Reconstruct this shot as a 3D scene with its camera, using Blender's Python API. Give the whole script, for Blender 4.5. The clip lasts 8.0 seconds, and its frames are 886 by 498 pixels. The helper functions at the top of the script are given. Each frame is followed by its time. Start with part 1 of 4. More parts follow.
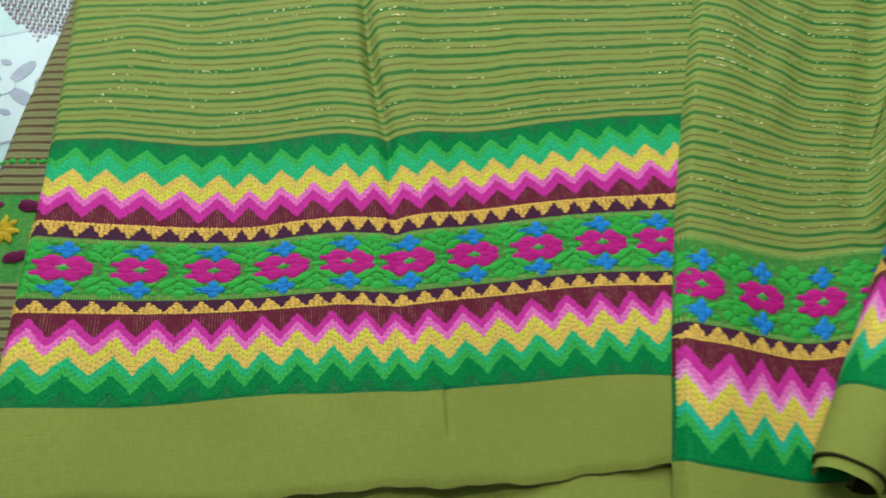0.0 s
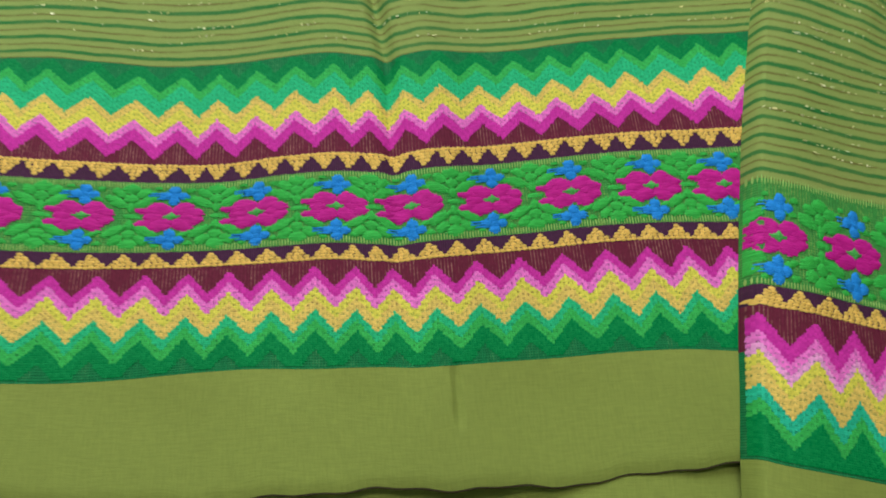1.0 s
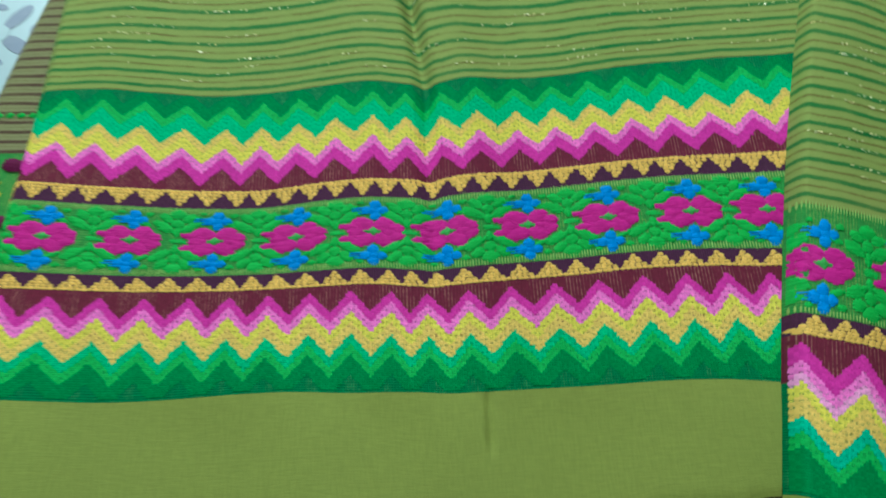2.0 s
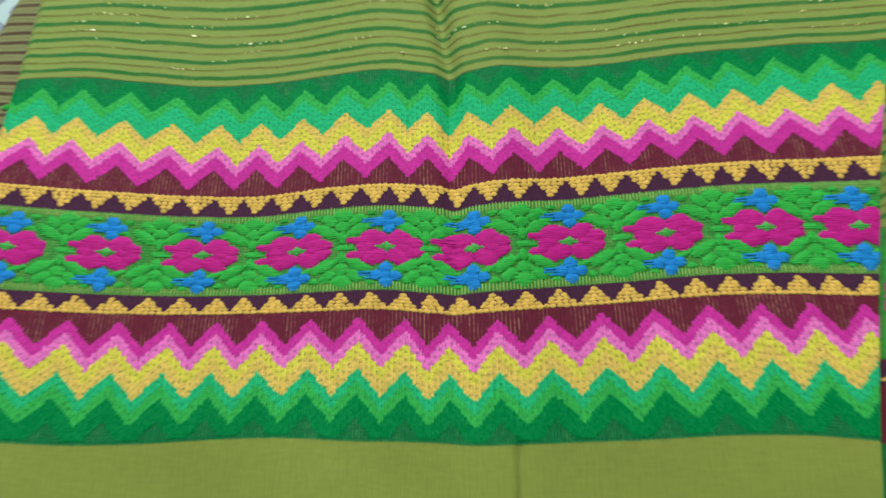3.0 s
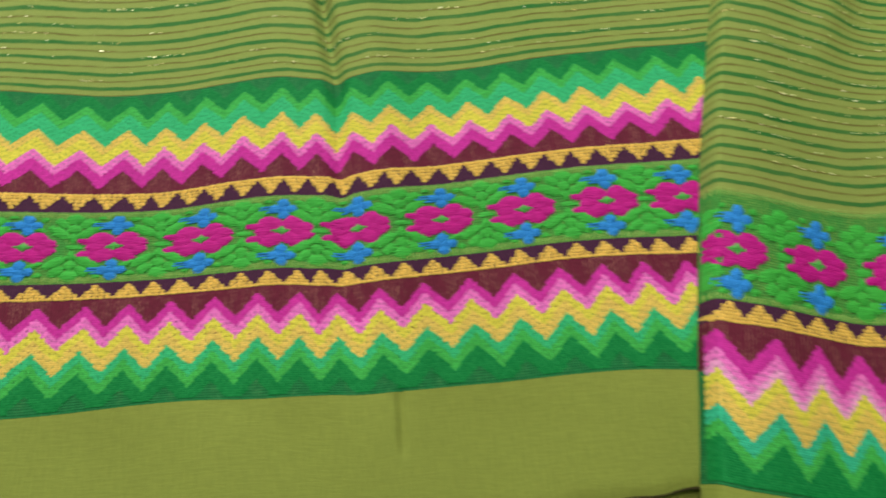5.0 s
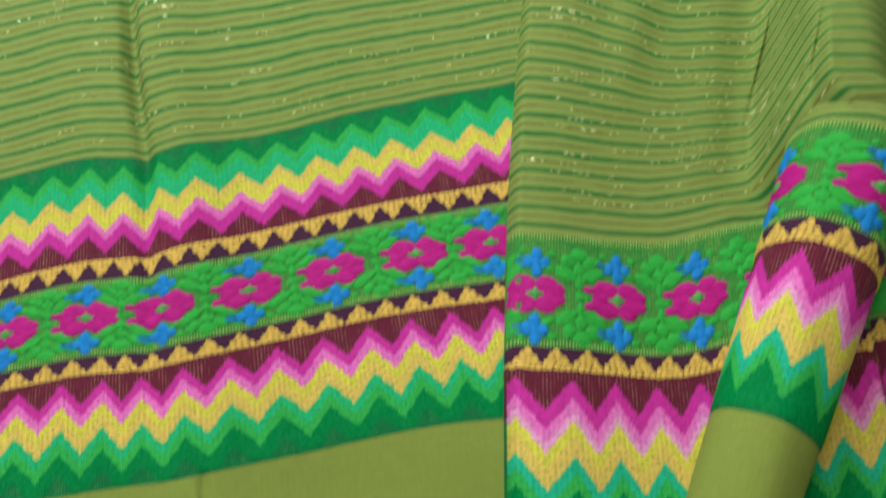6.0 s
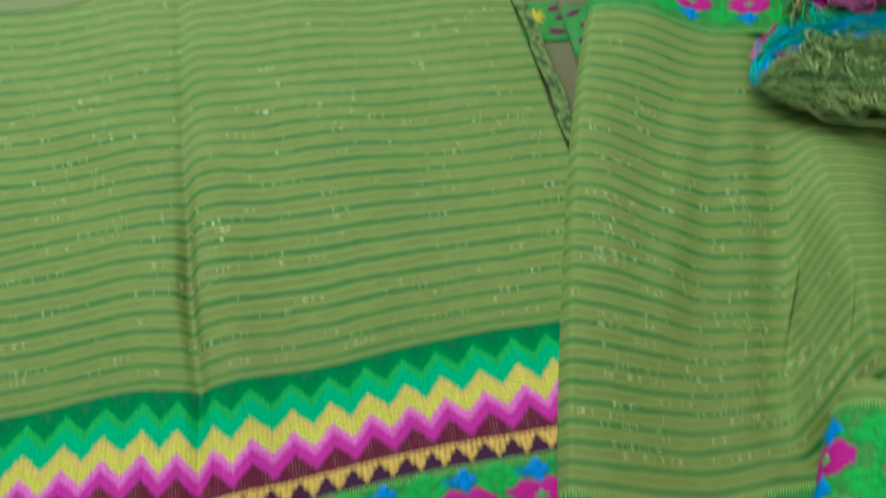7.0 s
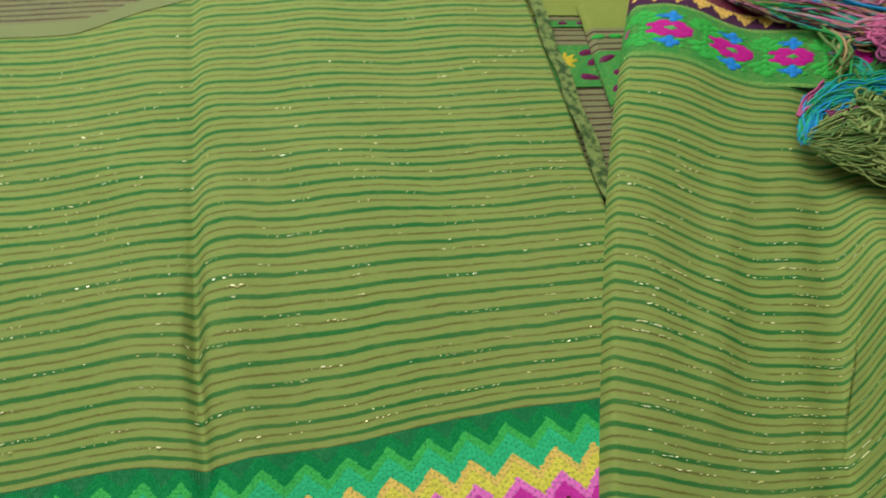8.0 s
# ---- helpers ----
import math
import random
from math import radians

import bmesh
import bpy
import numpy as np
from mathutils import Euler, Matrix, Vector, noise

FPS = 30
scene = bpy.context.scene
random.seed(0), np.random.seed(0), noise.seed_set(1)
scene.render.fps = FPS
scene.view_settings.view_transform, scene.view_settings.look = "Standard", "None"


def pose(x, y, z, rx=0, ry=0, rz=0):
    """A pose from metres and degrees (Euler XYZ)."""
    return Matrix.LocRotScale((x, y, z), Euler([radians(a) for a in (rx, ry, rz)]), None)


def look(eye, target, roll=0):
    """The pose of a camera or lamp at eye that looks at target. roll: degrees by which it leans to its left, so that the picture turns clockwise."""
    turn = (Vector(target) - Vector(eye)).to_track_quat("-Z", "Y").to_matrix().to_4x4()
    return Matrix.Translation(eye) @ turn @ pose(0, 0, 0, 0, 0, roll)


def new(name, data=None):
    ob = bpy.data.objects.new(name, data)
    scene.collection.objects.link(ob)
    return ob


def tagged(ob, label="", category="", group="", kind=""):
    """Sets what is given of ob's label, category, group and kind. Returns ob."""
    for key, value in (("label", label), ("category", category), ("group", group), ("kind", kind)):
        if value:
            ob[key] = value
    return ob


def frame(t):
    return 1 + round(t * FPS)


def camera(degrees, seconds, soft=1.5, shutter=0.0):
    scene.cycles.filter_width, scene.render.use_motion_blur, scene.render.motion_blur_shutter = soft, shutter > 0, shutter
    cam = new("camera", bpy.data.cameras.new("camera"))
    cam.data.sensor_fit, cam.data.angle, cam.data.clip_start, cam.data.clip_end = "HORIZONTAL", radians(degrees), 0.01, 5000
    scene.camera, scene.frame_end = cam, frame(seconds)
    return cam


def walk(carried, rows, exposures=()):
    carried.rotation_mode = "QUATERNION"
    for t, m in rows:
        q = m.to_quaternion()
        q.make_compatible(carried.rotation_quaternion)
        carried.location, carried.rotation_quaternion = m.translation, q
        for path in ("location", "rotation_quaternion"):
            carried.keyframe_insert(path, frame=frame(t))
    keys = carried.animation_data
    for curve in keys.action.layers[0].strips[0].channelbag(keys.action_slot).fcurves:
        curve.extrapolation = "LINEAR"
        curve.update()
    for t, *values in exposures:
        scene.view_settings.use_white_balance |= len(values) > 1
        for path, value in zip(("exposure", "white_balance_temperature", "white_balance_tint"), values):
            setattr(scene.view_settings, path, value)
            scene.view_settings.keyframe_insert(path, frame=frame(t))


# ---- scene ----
cam = camera(62.1, 8.0, 1.7, 0.8)
PATH = [
    (0, (0.0680, 0.1260, 0.3850), (0.0890, 1.0170, -1.4050), 6.20),
    (0.2, (0.0617, 0.1291, 0.3701), (0.0922, 0.9409, -1.2361), 7.27),
    (0.5, (0.0660, 0.1400, 0.3550), (0.0560, 1.0020, -1.4500), 4.80),
    (0.7, (0.0687, 0.1406, 0.3399), (0.0525, 0.9589, -1.2632), 4.47),
    (0.8, (0.0697, 0.1393, 0.3212), (0.0610, 0.9488, -1.2865), 5.10),
    (0.9, (0.0719, 0.1461, 0.3131), (0.0526, 0.9045, -1.3192), 4.19),
    (1, (0.0730, 0.1500, 0.3090), (0.0560, 0.9670, -1.5170), 4.30),
    (1.2, (0.0698, 0.1501, 0.3001), (0.0657, 0.9063, -1.3334), 5.21),
    (1.5, (0.0770, 0.1570, 0.2990), (-0.0130, 0.9740, -1.5240), -0.20),
    (1.7, (0.0759, 0.1521, 0.3031), (-0.0209, 0.9239, -1.3202), -1.08),
    (2, (0.0810, 0.1530, 0.3120), (-0.0860, 0.9990, -1.4920), -4.50),
    (2.2, (0.0839, 0.1470, 0.3220), (-0.1001, 0.9322, -1.2872), -5.93),
    (3.3, (0.0748, 0.1960, 0.2580), (-0.1398, 0.9178, -1.3769), -8.58),
    (3.5, (0.0760, 0.1980, 0.2590), (-0.1600, 0.9940, -1.5610), -8.50),
    (4, (0.0800, 0.1950, 0.2610), (-0.1560, 1.0280, -1.5420), -8.10),
    (4.2, (0.0835, 0.1839, 0.2670), (-0.0886, 0.9718, -1.3422), -5.18),
    (5.3, (0.1279, 0.1513, 0.3035), (0.0790, 0.9530, -1.3073), -1.07),
    (5.5, (0.1510, 0.1540, 0.3020), (0.1060, 1.0650, -1.4780), -1.90),
    (5.7, (0.1675, 0.1641, 0.3016), (0.1401, 0.9622, -1.3116), -2.25),
    (6, (0.1770, 0.1730, 0.3080), (0.1740, 1.0970, -1.4660), -2.10),
    (6.3, (0.1757, 0.1942, 0.3227), (0.1959, 1.0483, -1.2616), -0.31),
    (6.5, (0.1630, 0.1970, 0.3340), (0.1950, 1.2240, -1.3820), 0.90),
    (7, (0.1450, 0.2290, 0.3530), (0.1920, 1.3780, -1.2830), 1.80),
    (7.2, (0.1430, 0.2433, 0.3608), (0.1630, 1.3061, -1.0918), 1.01),
    (7.5, (0.1360, 0.2540, 0.3510), (0.1850, 1.4870, -1.2230), 2.40),
    (8, (0.1250, 0.2660, 0.3410), (0.1950, 1.4570, -1.2650), 4.40),
]
EXPOSURES = [  # seconds, stops, kelvin, tint
    (0.0, -0.2, 6150, 2), (1.0, -0.2, 6000, 5), (1.5, -0.2, 5750, -1), (2.2, -0.22, 5350, -10), (3.3, -0.08, 6450, 1), (4.0, -0.06, 6600, 2), (5.3, -0.13, 6850, 4),
    (6.0, -0.10, 6250, -2), (6.3, -0.17, 6100, -7), (6.5, -0.24, 5950, -7), (7.0, -0.28, 5400, -4), (7.5, -0.3, 5750, 0), (8.0, -0.28, 6250, 6),
]
walk(cam, [(t, look(eye, target, roll)) for t, eye, target, roll in PATH], EXPOSURES)

# ---- light ----
world = bpy.data.worlds.new("world")
scene.world = world
world.use_nodes = True
sky = world.node_tree.nodes.new("ShaderNodeTexSky")
sky.sky_type, sky.sun_disc = "NISHITA", False
sky.sun_elevation, sky.sun_rotation = radians(40), radians(-40)
world.node_tree.links.new(sky.outputs[0], world.node_tree.nodes["Background"].inputs[0])
world.node_tree.nodes["Background"].inputs[1].default_value = 0.1


def area_lamp(name, m, size, size_y, watts, colour):
    data = bpy.data.lights.new(name, "AREA")
    data.shape, data.size, data.size_y, data.energy, data.color = "RECTANGLE", size, size_y, watts, colour
    ob = new(name, data)
    ob.matrix_world = m
    return ob


# the daylight in the window's opening, and an unseen fill light added under the ceiling
area_lamp("window_daylight", look((-0.42, 1.36, 0.95), (-0.1, 0.45, 0.1)), 1.2, 0.9, 24.5, (0.90, 0.97, 1.0))
area_lamp("ceiling_fill", look((-0.25, 0.95, 2.36), (-0.2, 0.85, 0.0)), 1.2, 0.5, 20, (1.0, 0.97, 0.88))

# ---- materials ----


class Mat:
    """A node material built step by step."""

    def __init__(self, name, rough=0.85, spec=0.25, metal=0.0):
        self.m = bpy.data.materials.new(name)
        self.m.use_nodes = True
        self.t = self.m.node_tree
        self.b = self.t.nodes["Principled BSDF"]
        self.b.inputs["Roughness"].default_value = rough
        self.b.inputs["Specular IOR Level"].default_value = spec
        self.b.inputs["Metallic"].default_value = metal

    def node(self, kind, **props):
        n = self.t.nodes.new(kind)
        for k, v in props.items():
            setattr(n, k, v)
        return n

    def put(self, socket, value):
        if isinstance(value, bpy.types.NodeSocket):
            self.t.links.new(value, socket)
        else:
            socket.default_value = value

    def math(self, op, a, b=0.0, clamp=False):
        n = self.node("ShaderNodeMath", operation=op, use_clamp=clamp)
        self.put(n.inputs[0], a)
        self.put(n.inputs[1], b)
        return n.outputs[0]

    def mix(self, f, a, b, blend="MIX"):
        n = self.node("ShaderNodeMix", data_type="RGBA", blend_type=blend)
        self.put(n.inputs[0], f)
        self.put(n.inputs[6], (*a, 1) if isinstance(a, tuple) else a)
        self.put(n.inputs[7], (*b, 1) if isinstance(b, tuple) else b)
        return n.outputs[2]

    def noise(self, scale, detail=3.0, vector=None, rough=0.6):
        n = self.node("ShaderNodeTexNoise")
        n.inputs["Scale"].default_value, n.inputs["Detail"].default_value = scale, detail
        n.inputs["Roughness"].default_value = rough
        if vector is not None:
            self.t.links.new(vector, n.inputs["Vector"])
        return n.outputs[0]

    def place(self):
        return self.node("ShaderNodeTexCoord").outputs["Object"]

    def weave(self):
        n = self.node("ShaderNodeUVMap", uv_map="weave")
        s = self.node("ShaderNodeSeparateXYZ")
        self.t.links.new(n.outputs[0], s.inputs[0])
        return n.outputs[0], s.outputs[0], s.outputs[1]

    def stretched(self, vector, sx, sy):
        n = self.node("ShaderNodeMapping")
        n.inputs["Scale"].default_value = (sx, sy, 1)
        self.t.links.new(vector, n.inputs[0])
        return n.outputs[0]

    def ramp(self, f, lo, hi):
        n = self.node("ShaderNodeMapRange", clamp=True)
        for i, v in enumerate((f, lo, hi, 0.0, 1.0)):
            self.put(n.inputs[i], v)
        return n.outputs[0]

    def colour(self, c):
        self.put(self.b.inputs["Base Color"], (*c, 1) if isinstance(c, tuple) else c)
        return self

    def bump(self, h, strength, distance=0.001):
        n = self.node("ShaderNodeBump")
        n.inputs["Strength"].default_value, n.inputs["Distance"].default_value = strength, distance
        self.put(n.inputs["Height"], h)
        self.t.links.new(n.outputs[0], self.b.inputs["Normal"])
        return self

    def threads(self, uv, along, across):
        """Fine crossing threads, as a height."""
        a = self.noise(1.0, 2.0, self.stretched(uv, along, across))
        b = self.noise(1.0, 2.0, self.stretched(uv, across, along))
        return self.math("ADD", a, b)


OLIVE, OLIVE_B = (0.275, 0.325, 0.075), (0.23, 0.28, 0.062)


def striped(name, base, base2, stripe, line, wide=0.15, thin=0.055):
    """Plain-woven cloth with a stripe and a thin line in each repeat of the weave's second coordinate."""
    k = Mat(name, 0.8, 0.2)
    uv, u, p = k.weave()
    wob = k.math("MULTIPLY", k.math("SUBTRACT", k.noise(1.0, 2.0, k.stretched(uv, 38, 0.55)), 0.5), 0.30)
    f = k.math("FRACT", k.math("ADD", p, wob))
    d = k.math("ABSOLUTE", k.math("SUBTRACT", f, 0.5))
    ragged = k.math("MULTIPLY", k.math("SUBTRACT", k.noise(1.0, 2.0, k.stretched(uv, 900, 6)), 0.5), 0.10)
    g = k.ramp(k.math("ADD", d, ragged), wide + 0.035, wide - 0.035)
    b = k.ramp(k.math("ADD", d, ragged), 0.5 - thin - 0.03, 0.5 - thin + 0.03)
    worn = k.ramp(k.noise(1.0, 3.0, k.stretched(uv, 70, 1.1)), 0.33, 0.52)
    fine = k.noise(1.0, 2.0, k.stretched(uv, 260, 24))
    c = k.mix(k.ramp(fine, 0.3, 0.7), base, base2)
    c = k.mix(k.math("MULTIPLY", b, k.math("ADD", k.math("MULTIPLY", worn, 0.55), 0.25)), c, line)
    c = k.mix(k.math("MULTIPLY", g, k.math("ADD", k.math("MULTIPLY", worn, 0.15), 0.85)), c, stripe)
    large = k.noise(14.0, 3.0, k.place())
    c = k.mix(k.math("MULTIPLY", k.ramp(large, 0.35, 0.75), 0.35), c, k.mix(0.5, c, (0.33, 0.31, 0.09)))
    k.colour(c)
    h = k.math("ADD", k.threads(uv, 1400, 12), k.math("MULTIPLY", g, 0.5))
    return k.bump(h, 0.35, 0.0006).m


def plain(name, a, b, scale=900.0, rough=0.85, bump=0.3):
    """Plain-woven cloth with fine threads and slight uneven tone."""
    k = Mat(name, rough, 0.2)
    uv, u, v = k.weave()
    t = k.threads(uv, scale, scale * 0.15)
    c = k.mix(k.ramp(t, 0.7, 1.3), a, b)
    large = k.noise(18.0, 4.0, k.place())
    c = k.mix(k.math("MULTIPLY", k.ramp(large, 0.4, 0.7), 0.3), c, tuple(0.72 * x for x in a))
    return k.colour(c).bump(t, bump, 0.0006).m


def ribbed(name, a, b, pitch=0.0013, weft=0.0, lo=0.5):
    """Ground weave with upright ribs of thread, and for weft > 0 threads across them, showing through."""
    k = Mat(name, 0.85, 0.2)
    uv, u, v = k.weave()
    w = k.math("ADD", u, k.math("MULTIPLY", k.noise(1.0, 2.0, k.stretched(uv, 90, 20)), 0.0009))
    rib = k.math("ABSOLUTE", k.math("SUBTRACT", k.math("FRACT", k.math("DIVIDE", w, pitch)), 0.5))
    worn = k.ramp(k.noise(1.0, 3.0, k.stretched(uv, 160, 60)), lo, lo + 0.16)
    c = k.mix(k.math("MULTIPLY", k.ramp(rib, 0.30, 0.46), worn), a, b)
    h = rib
    if weft:
        x = k.math("ADD", v, k.math("MULTIPLY", k.noise(1.0, 2.0, k.stretched(uv, 20, 90)), 0.0009))
        across = k.math("ABSOLUTE", k.math("SUBTRACT", k.math("FRACT", k.math("DIVIDE", x, pitch * 0.9)), 0.5))
        c = k.mix(k.math("MULTIPLY", k.ramp(across, 0.30, 0.46), k.math("MULTIPLY", worn, weft)), c, b)
        h = k.math("ADD", rib, across)
    c = k.mix(k.ramp(k.noise(1.0, 2.0, k.stretched(uv, 500, 500)), 0.3, 0.7), c, tuple(0.75 * x for x in a))
    return k.colour(c).bump(k.math("ADD", h, k.noise(1.0, 2.0, k.stretched(uv, 900, 300))), 0.5, 0.0006).m


def yarn(name, c, rough=0.7, spread=0.16):
    """Thick lustrous embroidery yarn: each stitch a little lighter or darker, with fine fibres."""
    k = Mat(name, rough, 0.12)
    r = k.node("ShaderNodeNewGeometry").outputs["Random Per Island"]
    lo, hi = tuple(x * (1 - spread) for x in c), tuple(min(1.0, x * (1 + spread) + 0.01) for x in c)
    col = k.mix(r, lo, hi)
    fib = k.noise(1400.0, 2.0, k.place())
    large = k.noise(30.0, 3.0, k.place())
    col = k.mix(k.math("MULTIPLY", k.ramp(large, 0.4, 0.7), 0.25), col, tuple(0.7 * x for x in c))
    k.colour(k.mix(k.math("MULTIPLY", k.ramp(fib, 0.35, 0.65), 0.4), col, lo))
    return k.bump(fib, 0.4, 0.0005).m


def satin(name, c):
    """Satin stitch: a pad of close threads lying along the weft."""
    k = Mat(name, 0.65, 0.12)
    uv, u, v = k.weave()
    th = k.noise(1.0, 2.0, k.stretched(uv, 150, 1500))
    lo, hi = tuple(0.8 * x for x in c), tuple(min(1, 1.12 * x + 0.01) for x in c)
    patch = k.noise(260.0, 2.0, k.place())
    k.colour(k.mix(k.math("MULTIPLY", k.ramp(patch, 0.45, 0.7), 0.3), k.mix(k.ramp(th, 0.3, 0.7), lo, hi), tuple(0.6 * x for x in c)))
    return k.bump(th, 0.22, 0.0005).m


def flat_paint(name, a, b, scale, rough, spec=0.5, bump=0.05):
    k = Mat(name, rough, spec)
    n = k.noise(scale, 4.0, k.place())
    return k.colour(k.mix(k.ramp(n, 0.35, 0.65), a, b)).bump(n, bump, 0.001).m


STRIPES = striped("green_striped_cotton", OLIVE, OLIVE_B, (0.021, 0.148, 0.026), (0.115, 0.078, 0.012), 0.12, 0.055)
BROWN_STRIPES = striped("brown_striped_cotton", (0.25, 0.235, 0.105), (0.205, 0.19, 0.085), (0.070, 0.030, 0.022), (0.13, 0.11, 0.03), 0.17, 0.04)
PLAIN = plain("olive_cotton", (0.265, 0.295, 0.055), (0.225, 0.25, 0.046))
WORN_END = plain("faded_olive_cotton", (0.25, 0.265, 0.10), (0.21, 0.225, 0.08))
# dark hem thread; inside the shawl's roll the same colour stands in for shade
HEM_AND_HOLLOW = plain("dark_hem_and_hollow_shade", (0.05, 0.035, 0.012), (0.03, 0.02, 0.008))
MAROON_G = ribbed("maroon_ground", (0.150, 0.014, 0.036), (0.40, 0.20, 0.14), 0.0015, 0.0, 0.44)
PURPLE_G = ribbed("purple_ground", (0.070, 0.016, 0.050), (0.10, 0.03, 0.07), 0.001)
GREEN_G = ribbed("green_ground", (0.060, 0.275, 0.048), (0.25, 0.35, 0.07), 0.0014, 0.6, 0.42)
DEEP_G = ribbed("deep_green_ground", (0.014, 0.178, 0.052), (0.075, 0.24, 0.08), 0.0012, 0.8, 0.48)
Y = {
    "dark": yarn("dark_green_yarn", (0.004, 0.210, 0.046)),
    "lime": yarn("lime_green_yarn", (0.055, 0.42, 0.075)),
    "teal": yarn("teal_yarn", (0.040, 0.46, 0.18)),
    "orange": yarn("golden_yarn", (0.77, 0.51, 0.11)),
    "yellow": yarn("lemon_yarn", (0.74, 0.62, 0.075)),
    "pink": yarn("pink_yarn", (0.84, 0.17, 0.54)),
    "magenta": yarn("magenta_yarn", (0.60, 0.025, 0.32)),
    "pale": yarn("pale_pink_yarn", (0.86, 0.33, 0.60)),
    "aqua": yarn("aqua_yarn", (0.040, 0.46, 0.26)),
    "gold": yarn("gold_triangle_yarn", (0.81, 0.48, 0.10)),
    "purple": yarn("plum_yarn", (0.085, 0.016, 0.055)),
}
PETAL = satin("magenta_satin", (0.54, 0.007, 0.24))
BLUE = satin("blue_satin", (0.028, 0.25, 0.68))
LEAF = satin("green_satin", (0.055, 0.42, 0.055))
HEART = satin("light_green_satin", (0.11, 0.46, 0.09))
YSAT = satin("yellow_satin", (0.75, 0.55, 0.04))
PSAT = satin("plum_satin", (0.17, 0.012, 0.075))
COMB = yarn("comb_thread", (0.30, 0.44, 0.10))


def gold_glint_material():
    # nearly white and barely metallic: the thread's glints are in the base colour
    k = Mat("gold_thread_with_glints", 0.3, 0.8, 0.15)
    r = k.node("ShaderNodeNewGeometry").outputs["Random Per Island"]
    return k.colour(k.mix(r, (0.98, 0.80, 0.28), (1.0, 0.93, 0.58))).m


GOLD_GLINT = gold_glint_material()

# ---- helpers for cloth ----
rng = np.random.default_rng(7)


def sstep(a, b, x):
    t = np.clip((np.asarray(x, float) - a) / (b - a), 0, 1)
    return t * t * (3 - 2 * t)


def bell(x, c, w):
    return np.exp(-((x - c) / w) ** 2)


def empty(name, at=(0, 0, 0)):
    ob = new(name)
    ob.empty_display_size = 0.02
    ob.location = at
    return ob


def mesh_part(name, verts, faces, material, parent, label="", uv=None, kind="", smooth=True):
    """One mesh object under a thing or part; uv holds one pair a vertex."""
    me = bpy.data.meshes.new(name)
    me.from_pydata([tuple(v) for v in np.asarray(verts, float).tolist()], [], faces)
    if uv is not None:
        layer = me.uv_layers.new(name="weave")
        index = np.empty(len(me.loops), int)
        me.loops.foreach_get("vertex_index", index)
        layer.data.foreach_set("uv", np.asarray(uv, float)[index].ravel())
    for m in material if isinstance(material, list) else [material]:
        me.materials.append(m)
    if smooth:
        me.polygons.foreach_set("use_smooth", [True] * len(me.polygons))
    me.update()
    ob = new(name, me)
    if parent:
        ob.parent = parent
    tagged(ob, label=label, kind=kind)
    return ob


def grid_faces(n, m, base=0):
    return [(base + i * m + j, base + (i + 1) * m + j, base + (i + 1) * m + j + 1, base + i * m + j + 1)
            for i in range(n - 1) for j in range(m - 1)]


def sheet(name, at, us, vs, material, parent, label="", uvmap=None, lift=0.0, thick=0.0009):
    """A patch of cloth over the grid us x vs, laid by at(u, v, h); a thin closed slab."""
    U, V = np.meshgrid(us, vs, indexing="ij")
    u, v = U.ravel(), V.ravel()
    top, low = at(u, v, lift), at(u, v, lift - thick)
    n, m = len(us), len(vs)
    k = n * m
    faces = grid_faces(n, m)
    faces += [tuple(reversed([i + k for i in f])) for f in grid_faces(n, m)]
    rim = [i * m for i in range(n)] + [(n - 1) * m + j for j in range(1, m)] + [i * m + m - 1 for i in range(n - 2, -1, -1)] + [j for j in range(m - 2, 0, -1)]
    # the rim has corners of its own, so that the cut edge stays crisp
    c = len(rim)
    for i in range(c):
        a, b = 2 * k + i, 2 * k + (i + 1) % c
        faces.append((b, a, a + c, b + c))
    uv = np.column_stack(uvmap(u, v) if uvmap else (u, v))
    return mesh_part(name, np.vstack([top, low, top[rim], low[rim]]), faces, material, parent, label, np.vstack([uv, uv, uv[rim], uv[rim]]))


STITCH = np.array([[-0.5, -0.2, 0], [-0.5, 0.2, 0], [-0.2, 0.5, 0], [0.2, 0.5, 0], [0.5, 0.2, 0], [0.5, -0.2, 0], [0.2, -0.5, 0], [-0.2, -0.5, 0], [0, 0, 1.0]])


def stitches(name, at, cu, cv, su, sv, high, material, parent, label="", cut=0.2):
    """Raised stitches, one small eight-sided pillow of yarn each, joined into one part."""
    if len(cu) == 0:
        return None
    n = len(cu)
    form = STITCH.copy()
    form[:8][np.abs(form[:8]) == 0.2] *= cut / 0.2
    du = form[:, 0] * su * (1 + 0.05 * rng.standard_normal((n, 1)))
    dv = form[:, 1] * sv * (1 + 0.05 * rng.standard_normal((n, 1)))
    hh = form[:, 2] * high * (1 + 0.2 * rng.standard_normal((n, 1))) + 0.00015
    u = (cu + 0.04 * np.ravel(su) * rng.standard_normal(n))[:, None] + du
    v = (cv + 0.04 * np.ravel(sv) * rng.standard_normal(n))[:, None] + dv
    verts = at(u.ravel(), v.ravel(), hh.ravel())
    fan = np.array([((k + 1) % 8, k, 8) for k in range(8)])
    faces = (fan[None] + 9 * np.arange(n)[:, None, None]).reshape(-1, 3).tolist()
    return mesh_part(name, verts, faces, material, parent, label, np.column_stack([u.ravel(), v.ravel()]), "stuff")


ROW = 0.00078
SPAN = np.array([0.0, 0.12, 0.5, 0.88, 1.0])
PROFILE = np.array([0.15, 0.85, 1.0, 0.85, 0.15])


